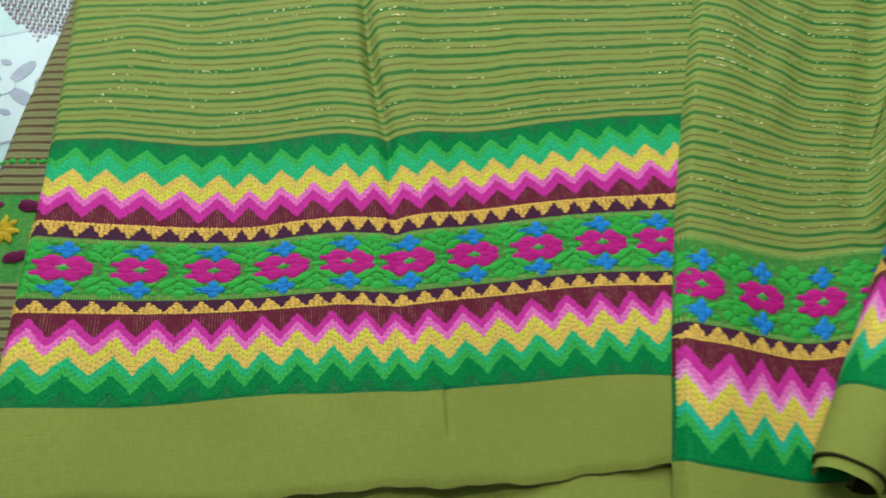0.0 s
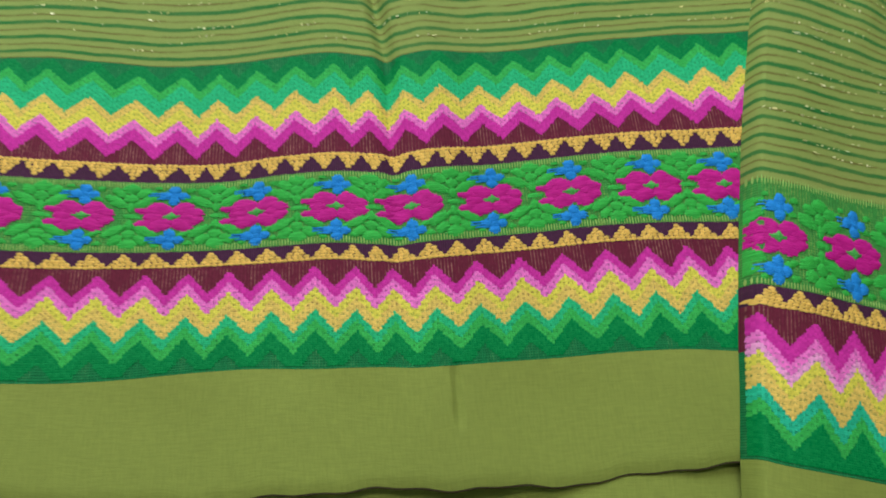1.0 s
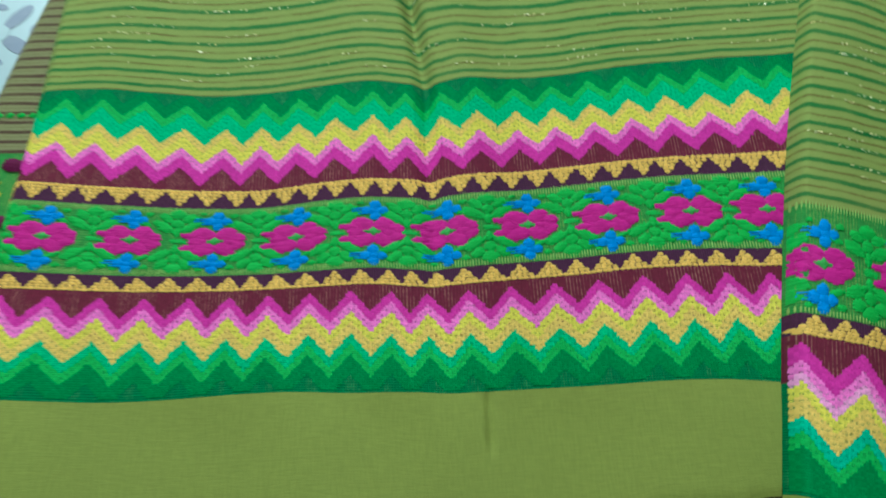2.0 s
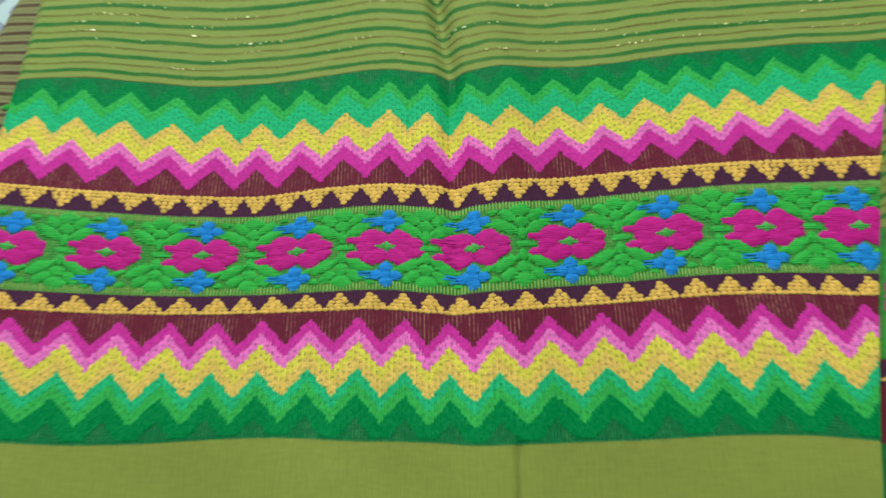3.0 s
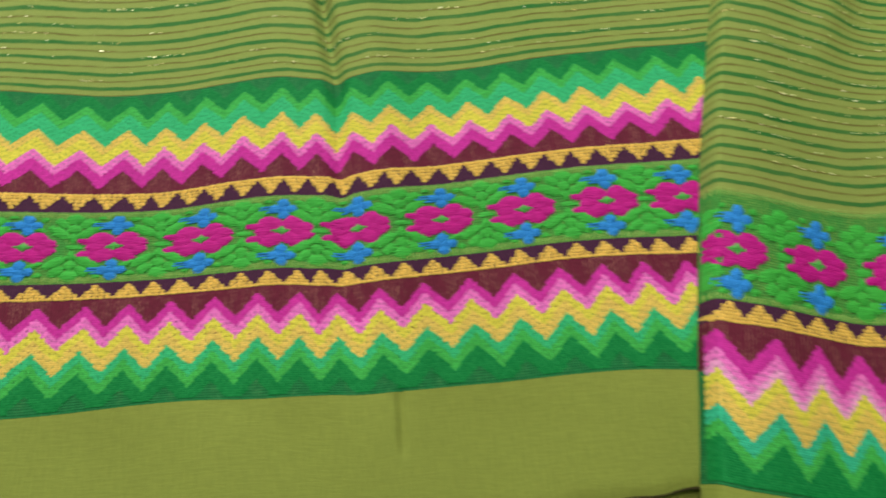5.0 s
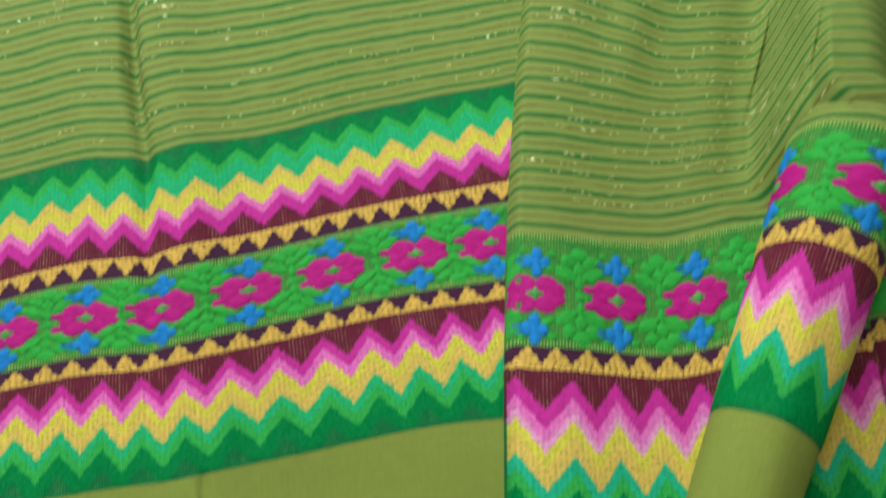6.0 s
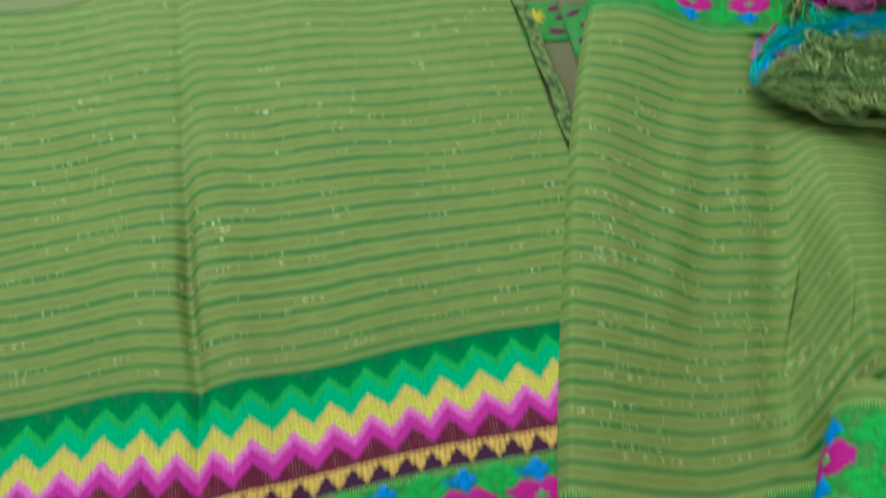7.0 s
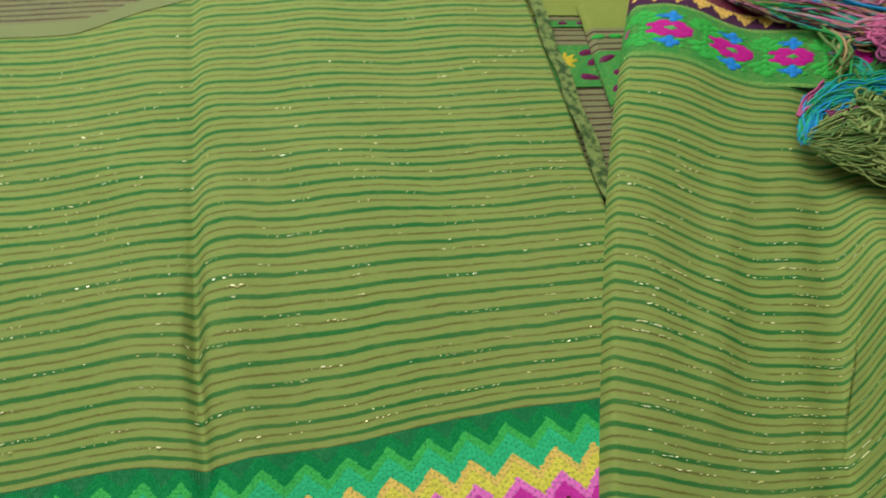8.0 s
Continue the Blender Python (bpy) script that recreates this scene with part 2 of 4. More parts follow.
def pads(name, at, shapes, material, parent, label="", high=0.0006, clip=(-9.0, 9.0)):
    """Satin-stitched pads: (u, v, half length, half width, turn in degrees, taper), each filled with rows of floating thread, joined into one part."""
    us, vs, hs, seams = [], [], [], []
    t = np.linspace(0, 2 * math.pi, 40, endpoint=False)
    for cu, cv, a, b, turn, taper in shapes:
        c, s = math.cos(radians(turn)), math.sin(radians(turn))
        x, y = np.cos(t) * a, np.sin(t) * b * (1 - taper * np.cos(t))
        px, py = x * c - y * s, x * s + y * c
        lo, hi = py.min(), py.max()
        rows = np.arange(math.ceil((cv + lo) / ROW), math.floor((cv + hi) / ROW) + 1) * ROW - cv
        first = len(us)
        for r in rows if len(rows) else [0.5 * (lo + hi)]:
            over = py >= r
            flip = np.nonzero(over != np.roll(over, -1))[0]
            if len(flip) < 2:
                continue
            nxt = (flip + 1) % len(t)
            ends = px[flip] + (px[nxt] - px[flip]) * (r - py[flip]) / (py[nxt] - py[flip])
            ragged = np.clip(rng.normal(0, 0.08 * min(a, 0.0045), 2), -0.0006, 0.0006)
            x0, x1 = max(ends.min() + ragged[0], clip[0] - cu), min(ends.max() + ragged[1], clip[1] - cu)
            if x1 - x0 < 0.0004:
                continue
            dome = 0.55 + 0.45 * math.sqrt(max(0.0, 1 - (2 * (r - lo) / (hi - lo) - 1) ** 2))
            if len(us) > first:
                seams.append(5 * len(us))
            for k, f in ((-0.47, 0.55), (0.0, 1.0), (0.47, 0.55)):
                us.append(cu + x0 + (x1 - x0) * SPAN)
                vs.append(np.full(5, cv + r + k * ROW))
                hs.append(0.0001 + high * dome * f * PROFILE)
    n = len(us) // 3
    if n == 0:
        return None
    u, v, h = np.concatenate(us), np.concatenate(vs), np.concatenate(hs)
    quads = np.array([(5 * k + i, 5 * k + i + 1, 5 * k + i + 6, 5 * k + i + 5) for k in range(2) for i in range(4)])
    faces = (quads[None] + 15 * np.arange(n)[:, None, None]).reshape(-1, 4).tolist()
    faces += [(k - 5 + i, k - 4 + i, k + 1 + i, k + i) for k in seams for i in range(4)]
    return mesh_part(name, at(u, v, h), faces, material, parent, label, np.column_stack([u, v]))


def brick_rows(u0, u1, v0, v1, su, sv):
    """Centres of stitches in rows."""
    out_u, out_v = [], []
    for i, v in enumerate(np.arange(v0 + sv / 2, v1, sv)):
        us = np.arange(u0 + su / 2, u1, su)
        out_u.append(us)
        out_v.append(np.full(len(us), v))
    return np.concatenate(out_u), np.concatenate(out_v)


def zigzag_border(at, u0, u1, v0, v1, levels, amp, peaks, parent, side, su=0.00105, sv=0.00095, high=0.00026):
    """Chevron stripes of stitches. levels: (colour, upper edge at a peak), from the top down; peaks: where the chevrons peak along u."""
    cu, cv = brick_rows(u0, u1, v0, v1, su, sv)
    ph = np.interp(cu, peaks, np.arange(len(peaks)), left=-1, right=len(peaks))
    low, hi = cu < peaks[0], cu > peaks[-1]
    ph[low] = (cu[low] - peaks[0]) / (peaks[1] - peaks[0])
    ph[hi] = len(peaks) - 1 + (cu[hi] - peaks[-1]) / (peaks[-1] - peaks[-2])
    tri = 1 - np.abs(2 * (ph - np.floor(ph)) - 1)
    c = cv + amp * tri + 0.0001 * rng.standard_normal(len(cu))
    for (colour, top), (_, bottom) in zip(levels, levels[1:]):
        if colour:
            pick = (c <= top) & (c > bottom)
            gaps = np.zeros(len(cu), bool)
            if colour not in ("dark", "magenta"):
                # rows of small gaps between the threads run along each stripe
                gaps = (np.round((cu - u0) / su - 0.5).astype(int) % 2 == 0) & (np.round((cv + amp * np.round(tri * amp / sv) * sv / amp) / sv).astype(int) % 3 == 0)
            size = np.where(gaps[pick], 0.64, 1.12)[:, None]
            stitches("zigzag_stripe", at, cu[pick], cv[pick], su * size, sv * size, high, Y[colour], parent, colour + " yarn zigzag stripe, " + side,
                     0.43)


def triangle_row(at, u0, u1, base, tip, tips, parent, rows=5, solid=1):
    """A row of stitched gold triangles, joined along their base line by the first rows; each triangle a part. tips: where they point, along u."""
    tips = np.asarray(tips, float)
    sv, su = (base - tip) / rows, 0.0025
    mids = np.concatenate([[1.5 * tips[0] - 0.5 * tips[1]], 0.5 * (tips[1:] + tips[:-1]), [1.5 * tips[-1] - 0.5 * tips[-2]]])
    for n, mid in enumerate(tips):
        cu, cv = [], []
        for i in range(rows):
            keep = 1.0 if i < solid else 1.0 - (i - solid + 0.75) / (rows - solid + 0.45)
            lo, hi = mid - keep * (mid - mids[n]), mid + keep * (mids[n + 1] - mid)
            k = max(1, int(round((hi - lo) / su)))
            x = lo + (np.arange(k) + 0.5 + (0.22 if i % 2 else 0.0)) * (hi - lo) / k
            x = x[(x >= u0) & (x <= u1)]
            cu += x.tolist()
            cv += [base - (i + 0.5) * sv] * len(x)
        if cu:
            stitches("triangle", at, np.array(cu), np.array(cv), su * 1.08, abs(sv) * 1.14, 0.0006, Y["gold"], parent, cut=0.18)


def even(a, b, pitch, phase=0.0):
    """Places along u, evenly spaced but for the weaver's small errors."""
    p = np.arange(math.ceil((a - phase) / pitch), math.floor((b - phase) / pitch) + 1) * pitch + phase
    return p + rng.normal(0, 0.0004, len(p))


PX, PV = 0.0375 / 485, 0.0367 / 500


def flower_unit(at, cu, cv, parent, su=0.96, sv=1.0, clip=(-9.0, 9.0), low=0.88):
    """One repeat of the flower strip: a magenta flower, two blue florets and the green leaves beside them."""

    def put(shapes):
        return [(cu + su * x * PX, cv - sv * y * PV, a * PX * su, b * PV * sv, -r, t) for x, y, a, b, r, t in shapes
                if clip[0] < cu + su * (x + a) * PX and cu + su * (x - a) * PX < clip[1]]

    petals = put([(x, low * y, a, low * b, r, t) for x, y, a, b, r, t in (
        (-70, -56, 84, 58, 14, -0.1), (-142, -44, 84, 24, 6, 0.35), (64, -58, 70, 56, -20, 0.0), (132, -30, 62, 42, 12, 0.1),
        (132, 36, 60, 40, -12, 0.1), (62, 64, 70, 56, 20, 0.0), (-66, 63, 84, 56, -14, -0.1), (-140, 50, 84, 24, -6, 0.35),
        (-100, 2, 66, 36, 0, 0.0), (-122, 2, 44, 52, 0, 0.0), (95, 4, 58, 34, 0, 0.0))])
    if petals:
        fl = pads("flower", at, petals, PETAL, parent, "magenta satin-stitched flower", 0.0006, clip)
        heart = put([(-4, 2, 62, 11, 0, 0.0), (-2, 2, 38, 20, 0, 0.0), (0, 2, 18, 29, 0, 0.0)])
        if heart and fl:
            pads("flower_heart", at, heart, HEART, fl, "small light green heart of the flower", 0.0011, clip)
    for dx, dy in ((4, -150), (-10, 168)):
        petals = put([(dx + 4, dy - 40, 36, 34, 0, 0), (dx + 56, dy, 34, 27, 0, 0), (dx - 44, dy - 2, 38, 30, 0, 0), (dx + 6, dy + 38, 36, 32, 0, 0), (dx + 5, dy, 34, 30, 0, 0),
                      (dx - 88, dy - 16, 52, 4, 0, 0.2), (dx - 96, dy + 1, 56, 4, 0, 0.2), (dx - 76, dy + 18, 40, 4, 0, 0.2)])
        if petals:
            pads("floret", at, petals, BLUE, parent, "blue satin-stitched floret", 0.0008, clip)
    for sy in (-1, 1):
        leaves = put([(-245, sy * 200, 58, 36, 0, 0), (-318, sy * 168, 50, 30, -sy * 34, 0), (-172, sy * 168, 50, 30, sy * 34, 0), (-150, sy * 108, 76, 32, sy * 28, 0.1),
                      (-340, sy * 108, 72, 32, -sy * 28, -0.1), (-245, sy * 128, 40, 34, 0, 0), (-245, sy * 62, 26, 34, 0, 0), (-205, sy * 84, 34, 16, sy * 40, 0),
                      (-285, sy * 84, 34, 16, -sy * 40, 0), (-118, sy * 176, 26, 14, sy * 20, 0), (75, sy * 128, 54, 17, -sy * 22, 0.1), (105, sy * 195, 28, 17, 0, 0), (-85, sy * 208, 24, 15, 0, 0)])
        if leaves:
            pads("leaf_spray", at, leaves, LEAF, parent, "green satin-stitched leaves", 0.0006, clip)
    bud = put([(-245, 0, 38, 20, 0, 0), (-205, 4, 24, 15, 0, 0)])
    if bud:
        pads("bud", at, bud, LEAF, parent, "small green bud between the flowers", 0.0004, clip)


def comb(at, u0, u1, v, length, parent):
    """Short upright threads along the flower strip's edge."""
    cu = np.arange(u0, u1, 0.0013)
    stitches("comb_edge", at, cu, np.full(len(cu), v), 0.0006, length, 0.0005, COMB, parent, "fringe of short pale green threads")


def flecks(at, n, u0, u1, p0, p1, inv, parent, name="metal_thread_glints"):
    """Flakes of gold thread lying along the stripes, in loose clusters; their pale colour paints the glints."""
    V, F = [], []
    k = 0
    while k < n:
        p = int(p0 + (p1 - p0) * rng.beta(1.05, 1.7)) + (0.5 if rng.random() < 0.55 else 0.0)
        u = rng.uniform(u0, u1)
        for _ in range(rng.integers(1, 5)):
            big = 1.6 if rng.random() < 0.2 else 1.0
            length, wide = big * rng.uniform(0.0006, 0.0014), big * rng.uniform(0.00026, 0.00044)
            v = inv(u, p + rng.uniform(-0.05, 0.05))
            us = np.array([-1, 1, 1, -1]) * length / 2 + u
            vs = np.array([-1, -1, 1, 1]) * wide / 2 + v
            tilt = rng.uniform(-0.0002, 0.0002, 2)
            hs = 0.0007 + np.array([-1, 1, 1, -1]) * tilt[0] + np.array([-1, -1, 1, 1]) * tilt[1]
            V.append(at(us, vs, hs))
            F.append(tuple(4 * len(F) + j for j in range(4)))
            u += rng.uniform(0.0015, 0.006)
            k += 1
    return mesh_part(name, np.vstack(V), F, GOLD_GLINT, parent, "gold metal thread, its glints painted as pale flakes", kind="stuff", smooth=False)


def phase_table(d0, d1, pitch):
    """Stripe number over a distance, for a stripe pitch that varies along it, and back."""
    d = np.linspace(d0, d1, 900)
    p = np.concatenate([[0], np.cumsum((d[1] - d[0]) / pitch(0.5 * (d[1:] + d[:-1])))])
    return lambda x: np.interp(x, d, p), lambda q: np.interp(q, p, d)


# ---- floor and room ----
GROUT = flat_paint("pale_grout", (0.42, 0.45, 0.45), (0.35, 0.37, 0.37), 60, 0.8)
TILE = flat_paint("pale_glazed_tile", (0.34, 0.47, 0.45), (0.39, 0.52, 0.50), 8, 0.22, 0.5, 0.01)
TILE_GREY = flat_paint("grey_glaze", (0.20, 0.22, 0.29), (0.26, 0.28, 0.35), 40, 0.25)
TILE_LIGHT = flat_paint("white_glaze", (0.44, 0.52, 0.53), (0.49, 0.57, 0.58), 20, 0.22)
TILE_MAROON = flat_paint("maroon_glaze", (0.17, 0.055, 0.10), (0.23, 0.09, 0.14), 60, 0.25)
WALL = flat_paint("pale_wall_paint", (0.66, 0.66, 0.60), (0.62, 0.62, 0.57), 5, 0.9)


def slab(name, x0, y0, x1, y1, z0, z1, material, parent=None, inset=0.0):
    x, y = (x0, x1), (y0, y1)
    v = [(x[0], y[0], z0), (x[1], y[0], z0), (x[1], y[1], z0), (x[0], y[1], z0),
         (x[0] + inset, y[0] + inset, z1), (x[1] - inset, y[0] + inset, z1), (x[1] - inset, y[1] - inset, z1), (x[0] + inset, y[1] - inset, z1)]
    f = [(3, 2, 1, 0), (4, 5, 6, 7), (0, 1, 5, 4), (1, 2, 6, 5), (2, 3, 7, 6), (3, 0, 4, 7)]
    return mesh_part(name, v, f, material, parent, smooth=False)


def structure(ob, label, category):
    return tagged(ob, label=label, category=category, kind="structure")


floor = structure(slab("floor", -2.0, -1.6, 2.0, 1.5, -0.1, -0.006, GROUT), "pale glazed tile floor with grey and maroon pattern", "floor")
structure(slab("ceiling", -2.1, -1.7, 2.1, 1.6, 2.45, 2.55, WALL), "plain pale ceiling", "ceiling")
structure(slab("wall_south", -2.1, -1.7, 2.1, -1.6, -0.1, 2.45, WALL), "plain pale wall", "wall")
structure(slab("wall_east", 2.0, -1.6, 2.1, 1.6, -0.1, 2.45, WALL), "plain pale wall", "wall")
structure(slab("wall_west", -2.1, -1.6, -2.0, 1.6, -0.1, 2.45, WALL), "plain pale wall", "wall")
north = structure(empty("wall_north"), "plain pale wall with an open window", "wall")
for a in ((-2.0, -0.8, -0.1, 2.45), (0.5, 2.0, -0.1, 2.45), (-0.8, 0.5, -0.1, 0.45), (-0.8, 0.5, 1.45, 2.45)):
    slab("wall_piece", a[0], 1.4, a[1], 1.5, a[2], a[3], WALL, north)

# ---- the sarong's lie ----
TURN_S = radians(9.5)
COS_S, SIN_S = math.cos(TURN_S), math.sin(TURN_S)
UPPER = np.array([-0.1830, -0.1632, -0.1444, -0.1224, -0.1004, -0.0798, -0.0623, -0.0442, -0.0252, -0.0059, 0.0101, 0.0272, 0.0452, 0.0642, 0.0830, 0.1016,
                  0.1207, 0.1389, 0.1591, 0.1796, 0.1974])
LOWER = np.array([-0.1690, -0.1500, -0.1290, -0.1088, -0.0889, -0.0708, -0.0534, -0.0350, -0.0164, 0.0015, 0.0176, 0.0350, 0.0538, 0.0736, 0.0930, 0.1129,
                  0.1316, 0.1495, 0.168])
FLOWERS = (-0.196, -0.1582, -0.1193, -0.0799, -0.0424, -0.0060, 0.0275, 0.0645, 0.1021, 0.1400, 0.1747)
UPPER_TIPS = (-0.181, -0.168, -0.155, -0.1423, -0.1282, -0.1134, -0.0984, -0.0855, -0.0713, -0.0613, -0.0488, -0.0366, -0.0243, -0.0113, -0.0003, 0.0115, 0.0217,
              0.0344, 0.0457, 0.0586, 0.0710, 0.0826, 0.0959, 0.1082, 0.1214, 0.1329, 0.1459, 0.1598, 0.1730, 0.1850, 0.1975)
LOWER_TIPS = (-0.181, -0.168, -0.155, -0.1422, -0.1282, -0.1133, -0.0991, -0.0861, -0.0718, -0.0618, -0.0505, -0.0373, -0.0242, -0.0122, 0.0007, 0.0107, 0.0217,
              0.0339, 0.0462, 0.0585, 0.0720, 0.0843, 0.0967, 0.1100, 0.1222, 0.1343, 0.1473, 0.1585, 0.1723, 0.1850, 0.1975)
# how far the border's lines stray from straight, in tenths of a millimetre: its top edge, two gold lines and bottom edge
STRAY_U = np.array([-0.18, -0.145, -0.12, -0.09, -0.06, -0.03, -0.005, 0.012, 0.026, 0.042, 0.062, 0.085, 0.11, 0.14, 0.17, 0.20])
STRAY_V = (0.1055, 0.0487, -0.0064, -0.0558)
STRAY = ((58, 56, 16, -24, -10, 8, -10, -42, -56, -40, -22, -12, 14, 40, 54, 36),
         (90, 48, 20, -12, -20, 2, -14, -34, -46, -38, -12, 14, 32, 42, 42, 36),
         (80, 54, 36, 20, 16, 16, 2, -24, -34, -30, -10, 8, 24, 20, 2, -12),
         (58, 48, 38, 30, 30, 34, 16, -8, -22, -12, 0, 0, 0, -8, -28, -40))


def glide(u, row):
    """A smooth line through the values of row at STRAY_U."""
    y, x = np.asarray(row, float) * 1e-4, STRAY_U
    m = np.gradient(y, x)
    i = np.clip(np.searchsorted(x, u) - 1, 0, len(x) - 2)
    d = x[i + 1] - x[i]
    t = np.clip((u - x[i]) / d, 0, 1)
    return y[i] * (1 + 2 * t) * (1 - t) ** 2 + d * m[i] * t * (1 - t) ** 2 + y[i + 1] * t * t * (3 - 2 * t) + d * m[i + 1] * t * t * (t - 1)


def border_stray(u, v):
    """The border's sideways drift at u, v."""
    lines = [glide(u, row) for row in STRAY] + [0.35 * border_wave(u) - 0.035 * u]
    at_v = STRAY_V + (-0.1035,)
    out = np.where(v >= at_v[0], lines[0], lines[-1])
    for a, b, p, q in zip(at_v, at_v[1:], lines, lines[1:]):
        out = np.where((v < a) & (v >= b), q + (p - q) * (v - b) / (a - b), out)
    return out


def border_wave(u):
    return (0.0045 * np.cos(2 * math.pi * (u + 0.165) / 0.165) * bell(u, -0.12, 0.09) + 0.004 * sstep(0.05, 0.16, u)
            - 0.0026 * bell(u, 0.028, 0.022))


def crease_line(v):
    return 0.0215 - 0.12 * np.clip(v - 0.10, 0, 0.06) - 0.04 * np.clip(v - 0.16, 0, 0.35)


def field_wave(u, v):
    c = 0.5 * (1 + np.tanh((u - crease_line(v) - 0.001) / 0.006))
    return -0.006 * sstep(0.0, -0.14, u) + 0.010 * c * (1 - 0.75 * sstep(0.07, 0.23, u))


def sarong_at(u, v, h):
    """The folded sarong's upper layer: u along the border, v across it."""
    u, v = np.asarray(u, float), np.asarray(v, float)
    u0 = u
    far = sstep(0.105, 0.26, v)
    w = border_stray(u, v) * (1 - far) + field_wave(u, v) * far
    z = 0.0115 + 0.0022 * np.sin(u * 31 + 0.6) * sstep(0.3, 0.0, v) + 0.0010 * np.sin(u * 57 + v * 9)
    crease = crease_line(v)
    deep = sstep(-0.09, 0.10, v) * (1 - 0.6 * sstep(0.15, 0.35, v))
    z = z - (0.0042 + 0.0046 * bell(v, 0.165, 0.04)) * deep * bell(u, crease - 0.001, 0.0042) + 0.0048 * deep * bell(u, crease + 0.019, 0.016) + 0.002 * deep * bell(u, crease - 0.03, 0.02)
    # soft folds of the plain hem
    z = z + 0.0012 * np.sin(u * 62 + v * 25 + 1.5 * np.sin(u * 23)) * sstep(-0.05, -0.075, v)
    # a pucker near the left edge
    w = w + 0.0045 * bell(u, -0.135, 0.022) * bell(v, 0.185, 0.022) - 0.003 * bell(u, -0.10, 0.02) * bell(v, 0.205, 0.02)
    # soft wrinkles of the striped field
    z = z + far * 0.0008 * np.sin(60 * u + 35 * v + 2 * np.sin(22 * v))
    # a short crease below the border
    z = z - 0.0016 * bell(u, 0.041, 0.0018) * sstep(-0.052, -0.060, v) * sstep(-0.085, -0.075, v)
    u = u - 0.05 * np.clip(0.08 - v, 0, 0.2) * sstep(-0.13, -0.178, u)
    # the hem's edge wavers
    w = w + (0.0011 * np.sin(u0 * 48 + 1) + 0.0007 * np.sin(u0 * 131) + 0.0004 * np.sin(u0 * 310) + 0.0032 * sstep(0.04, 0.17, u0)) * sstep(-0.085, -0.102, v)
    w = w + 0.0009 * np.sin(u0 * 66 + 0.8 * np.sin(u0 * 29)) * bell(v, -0.057, 0.007)
    # edges turned down
    left = np.clip((-0.1735 - u0) / 0.008, 0, 1)
    right = np.clip((u - 0.244) / 0.005, 0, 1)
    foot = np.clip((-0.099 - v) / 0.004, 0, 1)
    z = z - 0.0075 * left ** 2 - 0.006 * right ** 2 - 0.0012 * foot ** 2
    z = z + h
    y = v + w
    return np.column_stack([0.03 + COS_S * u - SIN_S * y, 0.28 + SIN_S * u + COS_S * y, z])


V_TOP, V_LOW = 0.1055, -0.0558
stripe_of, distance_of = phase_table(0.0, 0.45, lambda d: 0.0088 + 0.0031 * sstep(0.0, 0.055, d))


def edge_grid(a, b, step, fine=()):
    """Grid lines from a to b, with finer ones round the given places."""
    g = list(np.arange(a, b, step)) + [b]
    for c, w, s in fine:
        g += list(np.arange(max(a, c - w), min(b, c + w), s))
    return np.unique(np.round(g, 5))


SARONG_U = edge_grid(-0.1815, 0.249, 0.004, ((-0.177, 0.006, 0.001), (0.018, 0.022, 0.0012), (0.2465, 0.004, 0.001), (0.041, 0.005, 0.0007)))
sarong = tagged(empty("folded_sarong", (0, 0, 0)), "olive striped cotton sarong with bright embroidered border, folded flat", "sarong")


def far_end(u):
    return 0.442 + 0.32 * np.clip(u + 0.075, 0, 0.2)


def field_at(u, t, h):
    """The striped field, from the border to its slanting far end."""
    t = np.asarray(t, float)
    v = V_TOP + t * (far_end(np.asarray(u, float)) - V_TOP)
    p = sarong_at(u, v, h)
    return p


sheet("striped_field", field_at, SARONG_U, np.linspace(0, 1, 100), STRIPES, sarong, "olive cotton with thin green and brown stripes",
      lambda u, t: (u, stripe_of(t * (far_end(u) - V_TOP))))


def end_at(u, t, h):
    """The plain strip along the field's far end."""
    u, t = np.asarray(u, float), np.asarray(t, float)
    return sarong_at(u, far_end(u) - 0.0145 * (1 - t) * sstep(0.075, -0.03, u), h)


sheet("plain_end", end_at, np.arange(-0.1815, 0.075, 0.004), np.linspace(0, 1, 6), WORN_END, sarong, "plain faded olive end of the sarong", lift=0.0006)
BANDS = ((V_TOP, 0.0655, DEEP_G, "deep green ground"), (0.0655, 0.0487, MAROON_G, "maroon ground"), (0.0487, 0.0385, PURPLE_G, "dark plum ground"),
         (0.0385, 0.0018, GREEN_G, "green ground of the flower strip"), (0.0018, -0.0064, PURPLE_G, "dark plum ground"),
         (-0.0064, -0.0300, MAROON_G, "maroon ground"), (-0.0300, V_LOW, DEEP_G, "deep green ground"))
for a, b, m, text in BANDS:
    sheet("border_ground", sarong_at, SARONG_U, np.linspace(b, a, max(4, int((a - b) / 0.003))), m, sarong, text)
sheet("plain_hem", sarong_at, SARONG_U, np.append(np.arange(-0.1035, V_LOW, 0.0025), V_LOW), PLAIN, sarong, "plain olive cotton hem")
sheet("hem_thread", sarong_at, SARONG_U, np.linspace(-0.1041, -0.1034, 3), HEM_AND_HOLLOW, sarong, "dark stitched hem edge", thick=0.0012)

